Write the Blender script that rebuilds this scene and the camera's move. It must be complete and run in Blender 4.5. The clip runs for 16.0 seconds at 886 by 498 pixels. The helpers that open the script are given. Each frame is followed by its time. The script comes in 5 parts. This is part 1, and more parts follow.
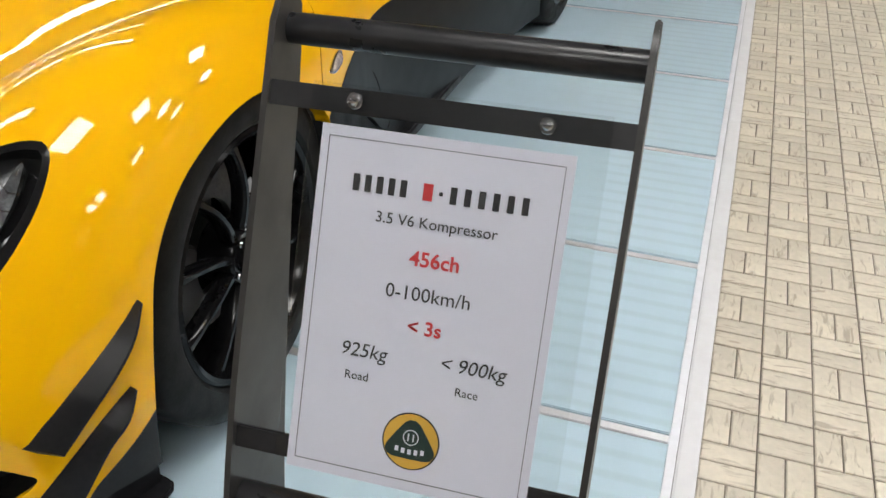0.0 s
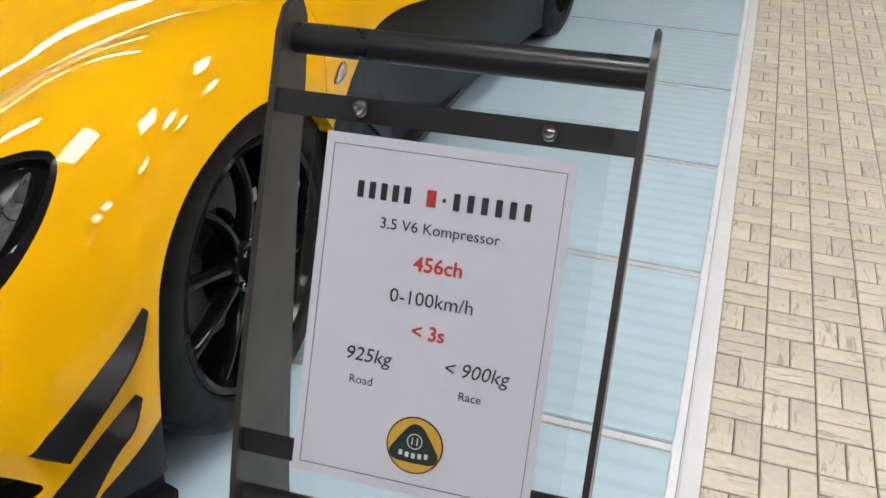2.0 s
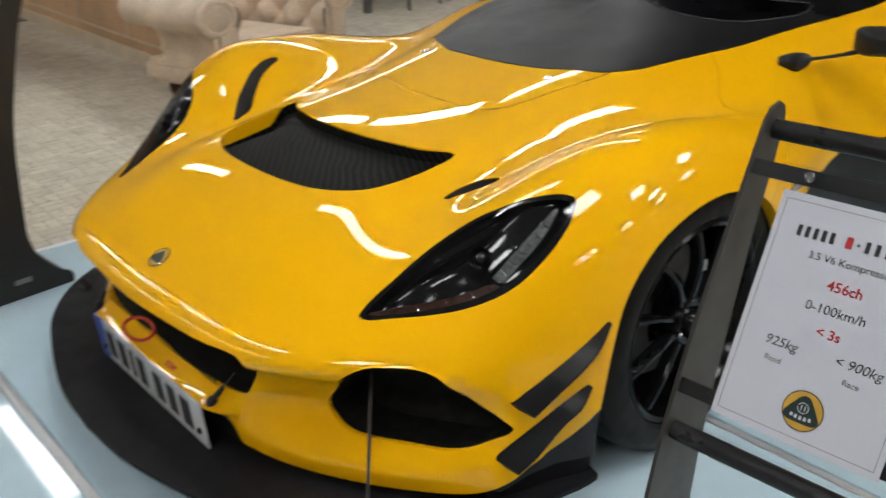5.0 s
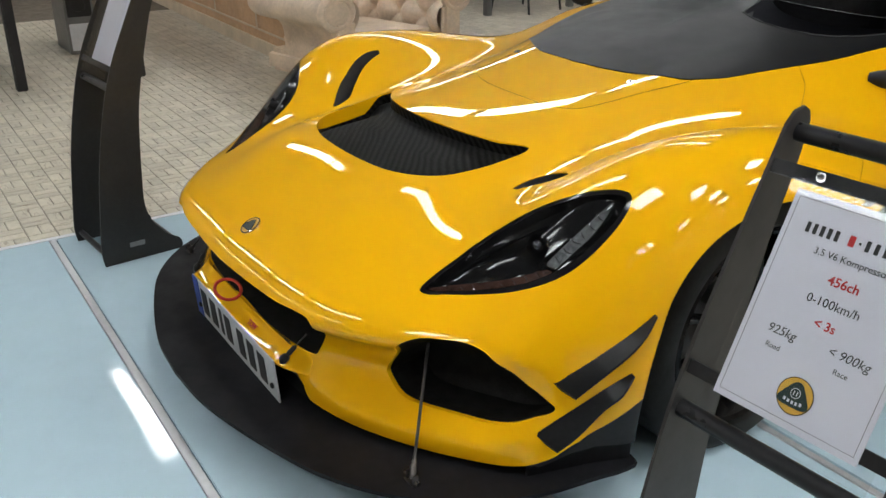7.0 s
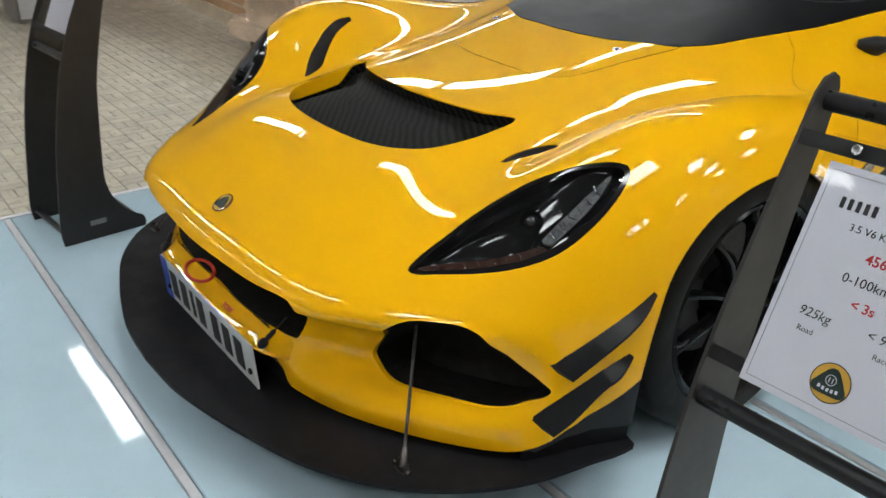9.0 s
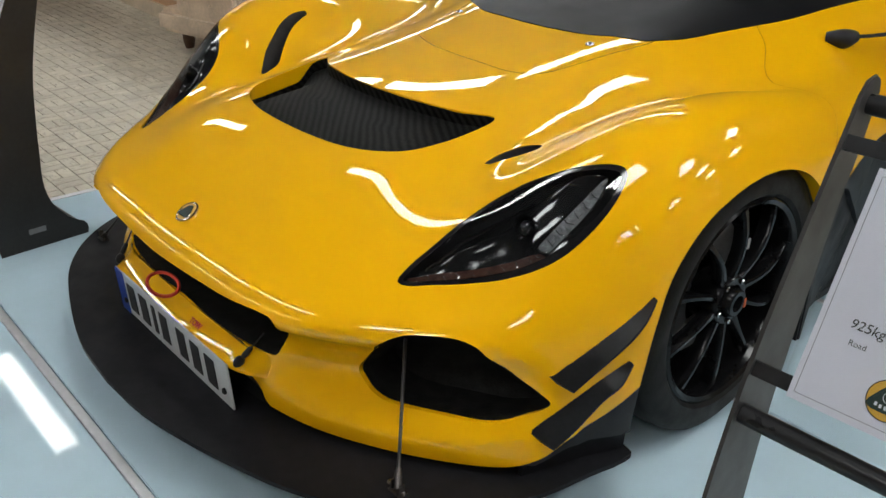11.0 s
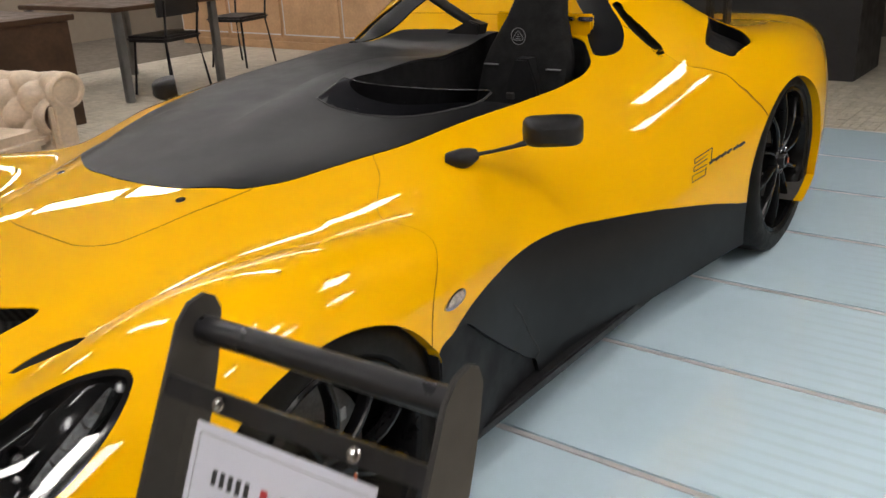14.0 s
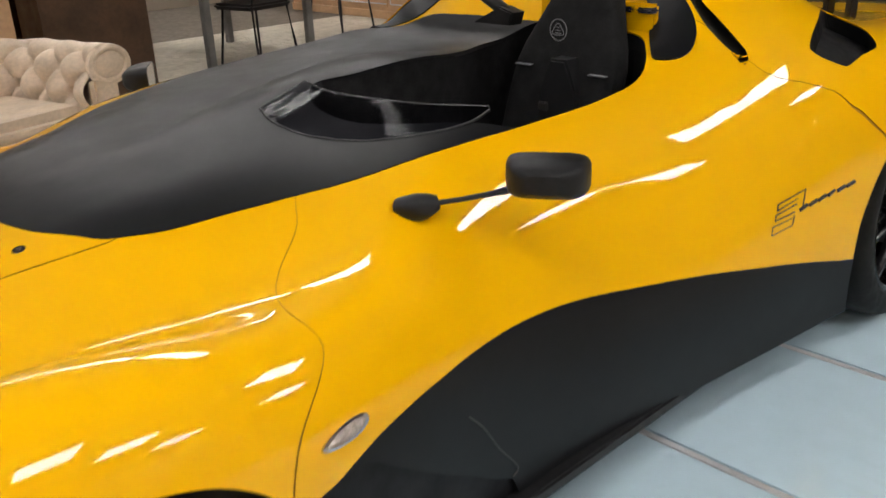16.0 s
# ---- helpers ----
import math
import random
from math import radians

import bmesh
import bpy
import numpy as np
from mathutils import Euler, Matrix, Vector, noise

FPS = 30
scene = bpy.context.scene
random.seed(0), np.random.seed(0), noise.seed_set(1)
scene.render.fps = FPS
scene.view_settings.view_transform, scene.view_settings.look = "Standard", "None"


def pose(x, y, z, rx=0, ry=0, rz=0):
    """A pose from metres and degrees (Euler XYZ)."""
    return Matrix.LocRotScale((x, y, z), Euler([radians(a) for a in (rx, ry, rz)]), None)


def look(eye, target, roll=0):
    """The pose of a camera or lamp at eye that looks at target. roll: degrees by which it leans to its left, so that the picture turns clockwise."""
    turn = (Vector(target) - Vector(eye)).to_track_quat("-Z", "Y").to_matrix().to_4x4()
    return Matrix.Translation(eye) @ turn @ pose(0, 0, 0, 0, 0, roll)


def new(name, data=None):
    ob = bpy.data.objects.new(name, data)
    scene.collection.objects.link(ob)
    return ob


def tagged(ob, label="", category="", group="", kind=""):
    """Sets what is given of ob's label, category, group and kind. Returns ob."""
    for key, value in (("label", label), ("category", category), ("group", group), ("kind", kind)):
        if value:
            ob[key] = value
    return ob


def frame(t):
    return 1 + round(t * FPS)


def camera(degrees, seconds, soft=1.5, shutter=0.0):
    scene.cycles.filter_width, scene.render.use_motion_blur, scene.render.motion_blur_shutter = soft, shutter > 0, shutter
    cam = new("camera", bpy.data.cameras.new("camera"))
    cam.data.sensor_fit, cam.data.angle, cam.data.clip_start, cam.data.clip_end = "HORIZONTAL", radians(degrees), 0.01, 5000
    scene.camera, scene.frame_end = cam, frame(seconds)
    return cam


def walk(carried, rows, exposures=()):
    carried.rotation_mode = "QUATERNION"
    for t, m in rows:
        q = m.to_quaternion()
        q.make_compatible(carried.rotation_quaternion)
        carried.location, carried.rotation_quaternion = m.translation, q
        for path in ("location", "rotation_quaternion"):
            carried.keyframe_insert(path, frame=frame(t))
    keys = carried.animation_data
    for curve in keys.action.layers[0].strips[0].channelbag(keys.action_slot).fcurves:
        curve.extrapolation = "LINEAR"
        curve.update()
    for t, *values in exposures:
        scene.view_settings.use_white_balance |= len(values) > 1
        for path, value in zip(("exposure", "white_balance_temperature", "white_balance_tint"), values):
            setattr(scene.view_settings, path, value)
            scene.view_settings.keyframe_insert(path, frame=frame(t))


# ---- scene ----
cam = camera(53.4, 16.0, shutter=0.5)
PATH = [
    (0, (1.447, -0.967, 1.121), (0.926, 0.631, 0.038), 1.0),
    (0.5, (1.444, -0.973, 1.119), (0.92, 0.633, 0.048), 1.1),
    (1, (1.442, -0.978, 1.122), (0.923, 0.632, 0.056), 1.2),
    (1.5, (1.442, -0.982, 1.123), (0.924, 0.63, 0.057), 1.0),
    (2, (1.45, -0.976, 1.122), (0.917, 0.633, 0.061), 0.8),
    (2.5, (1.452, -0.982, 1.126), (0.914, 0.629, 0.071), 0.6),
    (3, (1.46, -0.999, 1.131), (0.864, 0.606, 0.098), 0.3),
    (3.5, (1.455, -1.074, 1.137), (0.752, 0.517, 0.15), 0.7),
    (4, (1.505, -1.196, 1.144), (0.556, 0.307, 0.228), 0.1),
    (4.5, (1.572, -1.303, 1.169), (0.412, 0.079, 0.306), -0.7),
    (5, (1.621, -1.326, 1.198), (0.246, -0.127, 0.379), -1.3),
    (5.2, (1.662, -1.327, 1.207), (0.231, -0.2, 0.381), -1.2),
    (7.3, (1.771, -1.321, 1.202), (0.238, -0.322, 0.396), -0.1),
    (7.5, (1.768, -1.328, 1.197), (0.234, -0.325, 0.396), -0.0),
    (8, (1.76, -1.319, 1.191), (0.218, -0.33, 0.387), 0.2),
    (8.5, (1.726, -1.331, 1.19), (0.213, -0.323, 0.357), 0.6),
    (9, (1.671, -1.321, 1.18), (0.214, -0.26, 0.313), 0.4),
    (9.2, (1.638, -1.319, 1.176), (0.208, -0.227, 0.301), 0.6),
    (11.3, (1.533, -1.366, 1.176), (0.189, -0.18, 0.289), 1.3),
    (11.5, (1.536, -1.369, 1.177), (0.187, -0.189, 0.29), 1.2),
    (12, (1.555, -1.338, 1.193), (0.21, -0.146, 0.315), 0.7),
    (12.5, (1.647, -1.235, 1.207), (0.297, -0.028, 0.359), -1.3),
    (13, (1.769, -1.099, 1.233), (0.392, 0.137, 0.473), -1.3),
    (13.5, (1.814, -0.972, 1.247), (0.588, 0.435, 0.527), -1.7),
    (14, (1.73, -0.803, 1.221), (0.575, 0.673, 0.523), -2.9),
    (14.5, (1.668, -0.651, 1.22), (0.517, 0.799, 0.464), -2.5),
    (15, (1.667, -0.444, 1.215), (0.373, 0.875, 0.45), -1.6),
    (15.5, (1.668, -0.279, 1.196), (0.325, 0.985, 0.422), -1.9),
    (16, (1.603, -0.126, 1.192), (0.245, 1.136, 0.442), -2.4),
]
walk(cam, [(t, look(eye, target, roll)) for t, eye, target, roll in PATH],
     exposures=[(0.0, -0.10, 6430, 10), (3.5, -0.14, 6400, 9), (4.5, -0.26, 6380, 8), (5.0, -0.30, 6350, 8), (8.0, -0.26, 6150, 6), (9.2, -0.27, 6150, 6), (11.5, -0.42, 6280, 7), (12.5, -0.40, 6330, 8), (13.1, -0.40, 6420, 9), (14.0, -0.14, 6650, 12), (16.0, -0.14, 6560, 11)])

# ---- world and light ----
world = bpy.data.worlds.new("world")
world.use_nodes = True
scene.world = world
world.node_tree.nodes["Background"].inputs[0].default_value = (0.30, 0.32, 0.35, 1)
world.node_tree.nodes["Background"].inputs[1].default_value = 0.05
LAMP = 27.5          # strength of the ceiling fittings
CEIL = 3.0          # height of the ceiling
FLOOR = -0.02       # the hall's floor, just below the glass platform

# ---- materials ----
def mat(name, base, rough=0.5, metal=0.0, coat=0.0, spec=0.5, vary=0.0, scale=8.0, bump=0.0, bscale=120.0, rvary=0.0, emit=0.0, trans=0.0, ior=1.45, coat_rough=0.03, island=0.0, piece=0.0, bdist=0.002):
    """A principled material with colour and gloss that vary at two scales, and a fine relief."""
    m = bpy.data.materials.new(name)
    m.use_nodes = True
    nt = m.node_tree
    b = nt.nodes["Principled BSDF"]
    b.inputs["Base Color"].default_value = (*base, 1)
    b.inputs["Roughness"].default_value = rough
    b.inputs["Metallic"].default_value = metal
    b.inputs["Coat Weight"].default_value = coat
    b.inputs["Coat Roughness"].default_value = coat_rough
    b.inputs["Specular IOR Level"].default_value = spec
    b.inputs["Transmission Weight"].default_value = trans
    b.inputs["IOR"].default_value = ior
    if emit:
        b.inputs["Emission Color"].default_value = (*base, 1)
        b.inputs["Emission Strength"].default_value = emit
    co = nt.nodes.new("ShaderNodeTexCoord").outputs["Object"]

    def tex(sc, detail):
        n = nt.nodes.new("ShaderNodeTexNoise")
        n.inputs["Scale"].default_value, n.inputs["Detail"].default_value = sc, detail
        nt.links.new(co, n.inputs["Vector"])
        return n.outputs["Fac"]

    def ranged(fac, lo, hi):
        n = nt.nodes.new("ShaderNodeMapRange")
        n.inputs["From Min"].default_value, n.inputs["From Max"].default_value = 0.3, 0.7
        n.inputs["To Min"].default_value, n.inputs["To Max"].default_value = lo, hi
        nt.links.new(fac, n.inputs["Value"])
        return n.outputs["Result"]

    def times(a, c):
        n = nt.nodes.new("ShaderNodeMath")
        n.operation = "MULTIPLY"
        nt.links.new(a, n.inputs[0])
        nt.links.new(c, n.inputs[1])
        return n.outputs[0]
    if vary or piece or island:
        v = times(ranged(tex(scale, 5), 1 - vary, 1 + vary), ranged(tex(scale * 9, 3), 1 - vary * 0.6, 1 + vary * 0.6))
        if piece or island:
            info = nt.nodes.new("ShaderNodeObjectInfo" if piece else "ShaderNodeNewGeometry")
            r = nt.nodes.new("ShaderNodeMapRange")
            k = piece or island
            r.inputs["To Min"].default_value, r.inputs["To Max"].default_value = 1 - k, 1 + k
            nt.links.new(info.outputs["Random" if piece else "Random Per Island"], r.inputs["Value"])
            v = times(v, r.outputs["Result"])
        hsv = nt.nodes.new("ShaderNodeHueSaturation")
        hsv.inputs["Color"].default_value = (*base, 1)
        nt.links.new(v, hsv.inputs["Value"])
        nt.links.new(hsv.outputs["Color"], b.inputs["Base Color"])
    if rvary:
        nt.links.new(ranged(tex(scale * 2.3, 4), max(rough - rvary, 0.01), rough + rvary), b.inputs["Roughness"])
    if bump:
        n = nt.nodes.new("ShaderNodeBump")
        n.inputs["Strength"].default_value, n.inputs["Distance"].default_value = bump, bdist
        nt.links.new(tex(bscale, 4), n.inputs["Height"])
        nt.links.new(n.outputs["Normal"], b.inputs["Normal"])
    return m


YELLOW = mat("yellow_paint", (0.85, 0.44, 0.0), 0.45, coat=1.0, vary=0.006, scale=1.0, spec=0.05, coat_rough=0.008)
YELLOW.node_tree.nodes["Principled BSDF"].inputs["Coat IOR"].default_value = 1.41
SATIN = mat("satin_black_paint", (0.0085, 0.0088, 0.0100), 0.36, vary=0.10, scale=6, rvary=0.03, spec=0.16, bump=0.08, bscale=900, bdist=0.0004)
PLASTIC = mat("black_plastic", (0.012, 0.012, 0.013), 0.42, vary=0.2, scale=14, rvary=0.08, spec=0.3, bump=0.15, bscale=700, bdist=0.0006)
SPLIT = mat("dull_black_composite", (0.010, 0.010, 0.0115), 0.5, vary=0.25, scale=5, rvary=0.1, spec=0.14, bump=0.1, bscale=500, bdist=0.0005)
VOID = mat("dark_duct", (0.036, 0.035, 0.034), 0.65, vary=0.3, scale=20)
GRILLE = mat("black_duct_panel", (0.011, 0.011, 0.0105), 0.6, vary=0.4, scale=40, spec=0.12, bump=0.4, bscale=300)
MESHB = mat("black_carbon_weave", (0.010, 0.010, 0.010), 0.48, vary=0.5, scale=26, spec=0.06)
RUBBER = mat("tyre_rubber", (0.010, 0.0095, 0.009), 0.5, vary=0.25, scale=12, rvary=0.1, spec=0.13, bump=0.2, bscale=260)
RIM = mat("gloss_black_rim", (0.006, 0.006, 0.0065), 0.16, vary=0.2, scale=9, spec=0.22)
DISC = mat("brake_disc_steel", (0.11, 0.10, 0.095), 0.38, metal=0.9, vary=0.25, scale=25)
CALIPER = mat("dark_caliper", (0.035, 0.032, 0.032), 0.4, vary=0.2, scale=20)
ORANGE = mat("orange_marking", (0.55, 0.10, 0.02), 0.5, vary=0.1)
RED = mat("red_strap", (0.55, 0.035, 0.015), 0.55, vary=0.2, scale=40, bump=0.3, bscale=800)
CHROME = mat("polished_metal", (0.50, 0.50, 0.51), 0.14, metal=1.0, vary=0.08, scale=20)


def clear(name, tint, ior, rough=0.02, edge=0.6):
    """Thin clear plastic or glass: what is behind it shows, with a mirror gloss over it."""
    m = bpy.data.materials.new(name)
    m.use_nodes = True
    nt = m.node_tree
    nt.nodes.remove(nt.nodes["Principled BSDF"])
    see, shine = nt.nodes.new("ShaderNodeBsdfTransparent"), nt.nodes.new("ShaderNodeBsdfGlossy")
    mix, lw = nt.nodes.new("ShaderNodeMixShader"), nt.nodes.new("ShaderNodeLayerWeight")
    see.inputs[0].default_value = (*tint, 1)
    shine.inputs["Roughness"].default_value = rough
    lw.inputs[0].default_value = 0.5
    low = ((ior - 1) / (ior + 1)) ** 2
    steep, gloss = nt.nodes.new("ShaderNodeMath"), nt.nodes.new("ShaderNodeMath")
    steep.operation, gloss.operation = "POWER", "MULTIPLY_ADD"
    steep.inputs[1].default_value = 5.0
    gloss.inputs[1].default_value, gloss.inputs[2].default_value = (1 - low) * edge, low
    nt.links.new(lw.outputs["Facing"], steep.inputs[0])
    nt.links.new(steep.outputs[0], gloss.inputs[0])
    nt.links.new(gloss.outputs[0], mix.inputs[0])
    nt.links.new(see.outputs[0], mix.inputs[1])
    nt.links.new(shine.outputs[0], mix.inputs[2])
    nt.links.new(mix.outputs[0], nt.nodes["Material Output"].inputs[0])
    return m


LENS = clear("clear_lens", (0.93, 0.94, 0.95), 1.75)


def woven(m, pitch):
    """Carbon cloth: fine ribs in two tones, laid in broad bands."""
    nt = m.node_tree
    b = nt.nodes["Principled BSDF"]
    co = nt.nodes.new("ShaderNodeTexCoord").outputs["Object"]
    wave = nt.nodes.new("ShaderNodeTexWave")
    wave.bands_direction = "DIAGONAL"
    wave.inputs["Scale"].default_value, wave.inputs["Distortion"].default_value = 0.31 / pitch / 1.7, 1.2
    wave.inputs["Detail Scale"].default_value = 6.0
    nt.links.new(co, wave.inputs["Vector"])
    ramp = nt.nodes.new("ShaderNodeValToRGB")
    ramp.color_ramp.elements[0].color, ramp.color_ramp.elements[1].color = (0.003, 0.003, 0.003, 1), (0.016, 0.016, 0.0155, 1)
    nt.links.new(wave.outputs["Fac"], ramp.inputs[0])
    nt.links.new(ramp.outputs[0], b.inputs["Base Color"])
    n = nt.nodes.new("ShaderNodeBump")
    n.inputs["Strength"].default_value, n.inputs["Distance"].default_value = 0.7, 0.001
    nt.links.new(wave.outputs["Fac"], n.inputs["Height"])
    nt.links.new(n.outputs["Normal"], b.inputs["Normal"])


woven(MESHB, 0.007)
GLASS = clear("acrylic_sheet", (0.97, 0.975, 0.975), 1.3)
SMOKE = clear("smoked_screen", (0.42, 0.42, 0.45), 1.1, 0.06, 0.18)
BOWL = mat("headlamp_housing", (0.010, 0.010, 0.0105), 0.10, vary=0.2, scale=18, spec=0.6)
FROST = mat("clear_ribbed_reflector", (0.075, 0.078, 0.08), 0.10, metal=0.2, vary=0.6, scale=70, bump=0.9, bscale=140)
EYE_GLASS = mat("dark_eye_glass", (0.02, 0.02, 0.022), 0.04, coat=1.0, vary=0.1, scale=30)
CLEARISH = mat("clear_indicator_plastic", (0.42, 0.36, 0.32), 0.12, metal=0.3, vary=0.4, scale=60, bump=0.5, bscale=150)
AMBER = mat("amber_reflector", (0.050, 0.024, 0.019), 0.14, vary=0.5, scale=60, bump=0.5, bscale=120)
SEAT = mat("black_seat_fabric", (0.013, 0.013, 0.0135), 0.8, vary=0.3, scale=30, spec=0.12, bump=0.3, bscale=900)
GREYB = mat("silver_print", (0.20, 0.20, 0.205), 0.5, vary=0.1)
PLATE = mat("white_plate", (0.62, 0.64, 0.66), 0.35, vary=0.06, scale=14)
BLUE = mat("blue_band", (0.01, 0.05, 0.35), 0.35, vary=0.08)
INK = mat("black_ink", (0.02, 0.02, 0.022), 0.6, vary=0.1)
REDINK = mat("red_ink", (0.50, 0.035, 0.04), 0.6, vary=0.06)
TAN = mat("tan_leather", (0.66, 0.53, 0.40), 0.40, vary=0.14, scale=6, rvary=0.1, bump=0.25, bscale=300)
PAPER = mat("white_paper", (0.62, 0.62, 0.71), 0.30, vary=0.012, scale=5)
STEEL = mat("dark_grey_powder_coat", (0.030, 0.0285, 0.0275), 0.38, vary=0.12, scale=9, rvary=0.07, spec=0.35, bump=0.12, bscale=900, bdist=0.0004)
TUBE = mat("black_tube", (0.013, 0.013, 0.0145), 0.34, vary=0.2, scale=14, rvary=0.08, spec=0.35)
GOLD = mat("yellow_badge_gold", (0.62, 0.36, 0.05), 0.4, vary=0.05, scale=30)
GREEN = mat("dark_green_badge", (0.012, 0.03, 0.026), 0.4, vary=0.1, scale=30)
PANE = mat("pale_blue_glass", (0.485, 0.625, 0.71), 0.045, vary=0.03, scale=1.6, rvary=0.015, spec=0.5)
ALU = mat("white_aluminium_strip", (0.74, 0.75, 0.79), 0.40, metal=0.1, vary=0.07, scale=5, rvary=0.08)
STRIP = mat("brushed_aluminium_strip", (0.66, 0.66, 0.68), 0.40, metal=0.5, vary=0.07, scale=5, rvary=0.06)
GROUT = mat("dark_grout", (0.16, 0.135, 0.105), 0.9, vary=0.25, scale=15, bump=0.3, bscale=300)
BLOCK_UP, BLOCK_FLAT = (mat("cream_block", (0.56, 0.51, 0.415), 0.42, vary=0.10, scale=7, rvary=0.1, bump=0.35, bscale=45, piece=0.09) for _ in range(2))
BLOCKS_UP, BLOCKS_FLAT = (mat("cream_blocks", (0.56, 0.51, 0.415), 0.42, vary=0.10, scale=7, rvary=0.1, bump=0.35, bscale=45, island=0.09) for _ in range(2))
WALLM = mat("beige_wall_paint", (0.36, 0.30, 0.235), 0.7, vary=0.05, scale=1.5, bump=0.1, bscale=80)
CREAM = mat("cream_trim", (0.60, 0.50, 0.37), 0.45, vary=0.12, scale=6, bump=0.1, bscale=200)
WOOD = mat("light_oak_panel", (0.55, 0.345, 0.19), 0.45, vary=0.14, scale=4, rvary=0.1, bump=0.15, bscale=60)
DARKWOOD = mat("dark_brown_wood", (0.07, 0.036, 0.020), 0.4, vary=0.25, scale=5, rvary=0.1)
CEILM = mat("dark_ceiling_slat", (0.045, 0.045, 0.045), 0.55, vary=0.04, scale=1.0)
GAPM = mat("dark_ceiling_void", (0.02, 0.02, 0.02), 0.9, vary=0.2, scale=2)
LIGHT = mat("light_panel_diffuser", (1.0, 0.975, 0.94), 0.5, emit=LAMP)
TUBELIGHT = mat("fluorescent_diffuser", (1.0, 0.975, 0.94), 0.5, emit=LAMP * 0.88)
BACKB = mat("black_cabinet_laminate", (0.018, 0.017, 0.018), 0.45, vary=0.2, scale=4, rvary=0.08)
GREYM = mat("grey_metal", (0.22, 0.22, 0.22), 0.4, metal=0.7, vary=0.1, scale=10)
SHUT = mat("panel_gap", (0.42, 0.20, 0.004), 0.7, vary=0.2, scale=30)
WHITE = mat("white_painted_trim", (0.66, 0.66, 0.68), 0.45, vary=0.05, scale=4, rvary=0.08)


def striped(m, period, depth, x0):
    """Faint darker bars painted in a glass pane's colour as reflected ceiling slats, on the outer part of the platform.
    """
    nt = m.node_tree
    b = nt.nodes["Principled BSDF"]
    src = b.inputs["Base Color"].links[0].from_socket
    sep = nt.nodes.new("ShaderNodeSeparateXYZ")
    nt.links.new(nt.nodes.new("ShaderNodeNewGeometry").outputs["Position"], sep.inputs[0])

    def calc(op, a, c=None):
        n = nt.nodes.new("ShaderNodeMath")
        n.operation = op
        for k, v in enumerate((a, c)):
            if v is None:
                continue
            if isinstance(v, (int, float)):
                n.inputs[k].default_value = v
            else:
                nt.links.new(v, n.inputs[k])
        return n.outputs[0]
    wave = calc("SINE", calc("MULTIPLY", sep.outputs["Y"], 2 * math.pi / period))
    bar = calc("SMOOTH_MIN", calc("MAXIMUM", calc("SUBTRACT", wave, 0.1), 0.0), 0.8)
    edge = nt.nodes.new("ShaderNodeMapRange")
    edge.inputs["From Min"].default_value, edge.inputs["From Max"].default_value = x0, x0 + 0.25
    nt.links.new(sep.outputs["X"], edge.inputs["Value"])
    f = calc("MULTIPLY", calc("MULTIPLY", bar, edge.outputs[0]), depth)
    mix = nt.nodes.new("ShaderNodeMix")
    mix.data_type = "RGBA"
    nt.links.new(f, mix.inputs["Factor"])
    nt.links.new(src, mix.inputs["A"])
    mix.inputs["B"].default_value = (0.30, 0.36, 0.38, 1)
    nt.links.new(mix.outputs["Result"], b.inputs["Base Color"])


striped(PANE, 0.052, 0.22, 1.0)


def flecked(m, tone, stretch):
    """Short dark rifts along the blocks, as in cut stone."""
    nt = m.node_tree
    b = nt.nodes["Principled BSDF"]
    src = b.inputs["Base Color"].links[0].from_socket
    co = nt.nodes.new("ShaderNodeNewGeometry").outputs["Position"]
    mp = nt.nodes.new("ShaderNodeMapping")
    mp.inputs["Scale"].default_value = stretch
    nt.links.new(co, mp.inputs[0])
    n = nt.nodes.new("ShaderNodeTexNoise")
    n.inputs["Scale"].default_value, n.inputs["Detail"].default_value, n.inputs["Distortion"].default_value = 70.0, 3.5, 1.0
    nt.links.new(mp.outputs[0], n.inputs["Vector"])
    r = nt.nodes.new("ShaderNodeMapRange")
    r.inputs["From Min"].default_value, r.inputs["From Max"].default_value = 0.57, 0.68
    r.inputs["To Max"].default_value = 0.75
    nt.links.new(n.outputs["Fac"], r.inputs["Value"])
    mix = nt.nodes.new("ShaderNodeMix")
    mix.data_type = "RGBA"
    nt.links.new(r.outputs[0], mix.inputs["Factor"])
    nt.links.new(src, mix.inputs["A"])
    mix.inputs["B"].default_value = (*tone, 1)
    nt.links.new(mix.outputs["Result"], b.inputs["Base Color"])


for block, along in ((BLOCK_UP, (1.0, 0.22, 1.0)), (BLOCKS_UP, (1.0, 0.22, 1.0)), (BLOCK_FLAT, (0.22, 1.0, 1.0)), (BLOCKS_FLAT, (0.22, 1.0, 1.0))):
    flecked(block, (0.30, 0.25, 0.185), along)

# ---- modelling tools ----
def thing(name, at=(0, 0, 0), label="", category="", group="", kind="", rz=0):
    ob = new(name)
    ob.matrix_basis = pose(*at, 0, 0, rz)
    return tagged(ob, label, category, group, kind)


def smooth(me, angle=40):
    me.shade_smooth()
    bm = bmesh.new()
    bm.from_mesh(me)
    for e in bm.edges:
        e.smooth = len(e.link_faces) == 2 and e.calc_face_angle(0) < radians(angle)
    bm.to_mesh(me)
    bm.free()


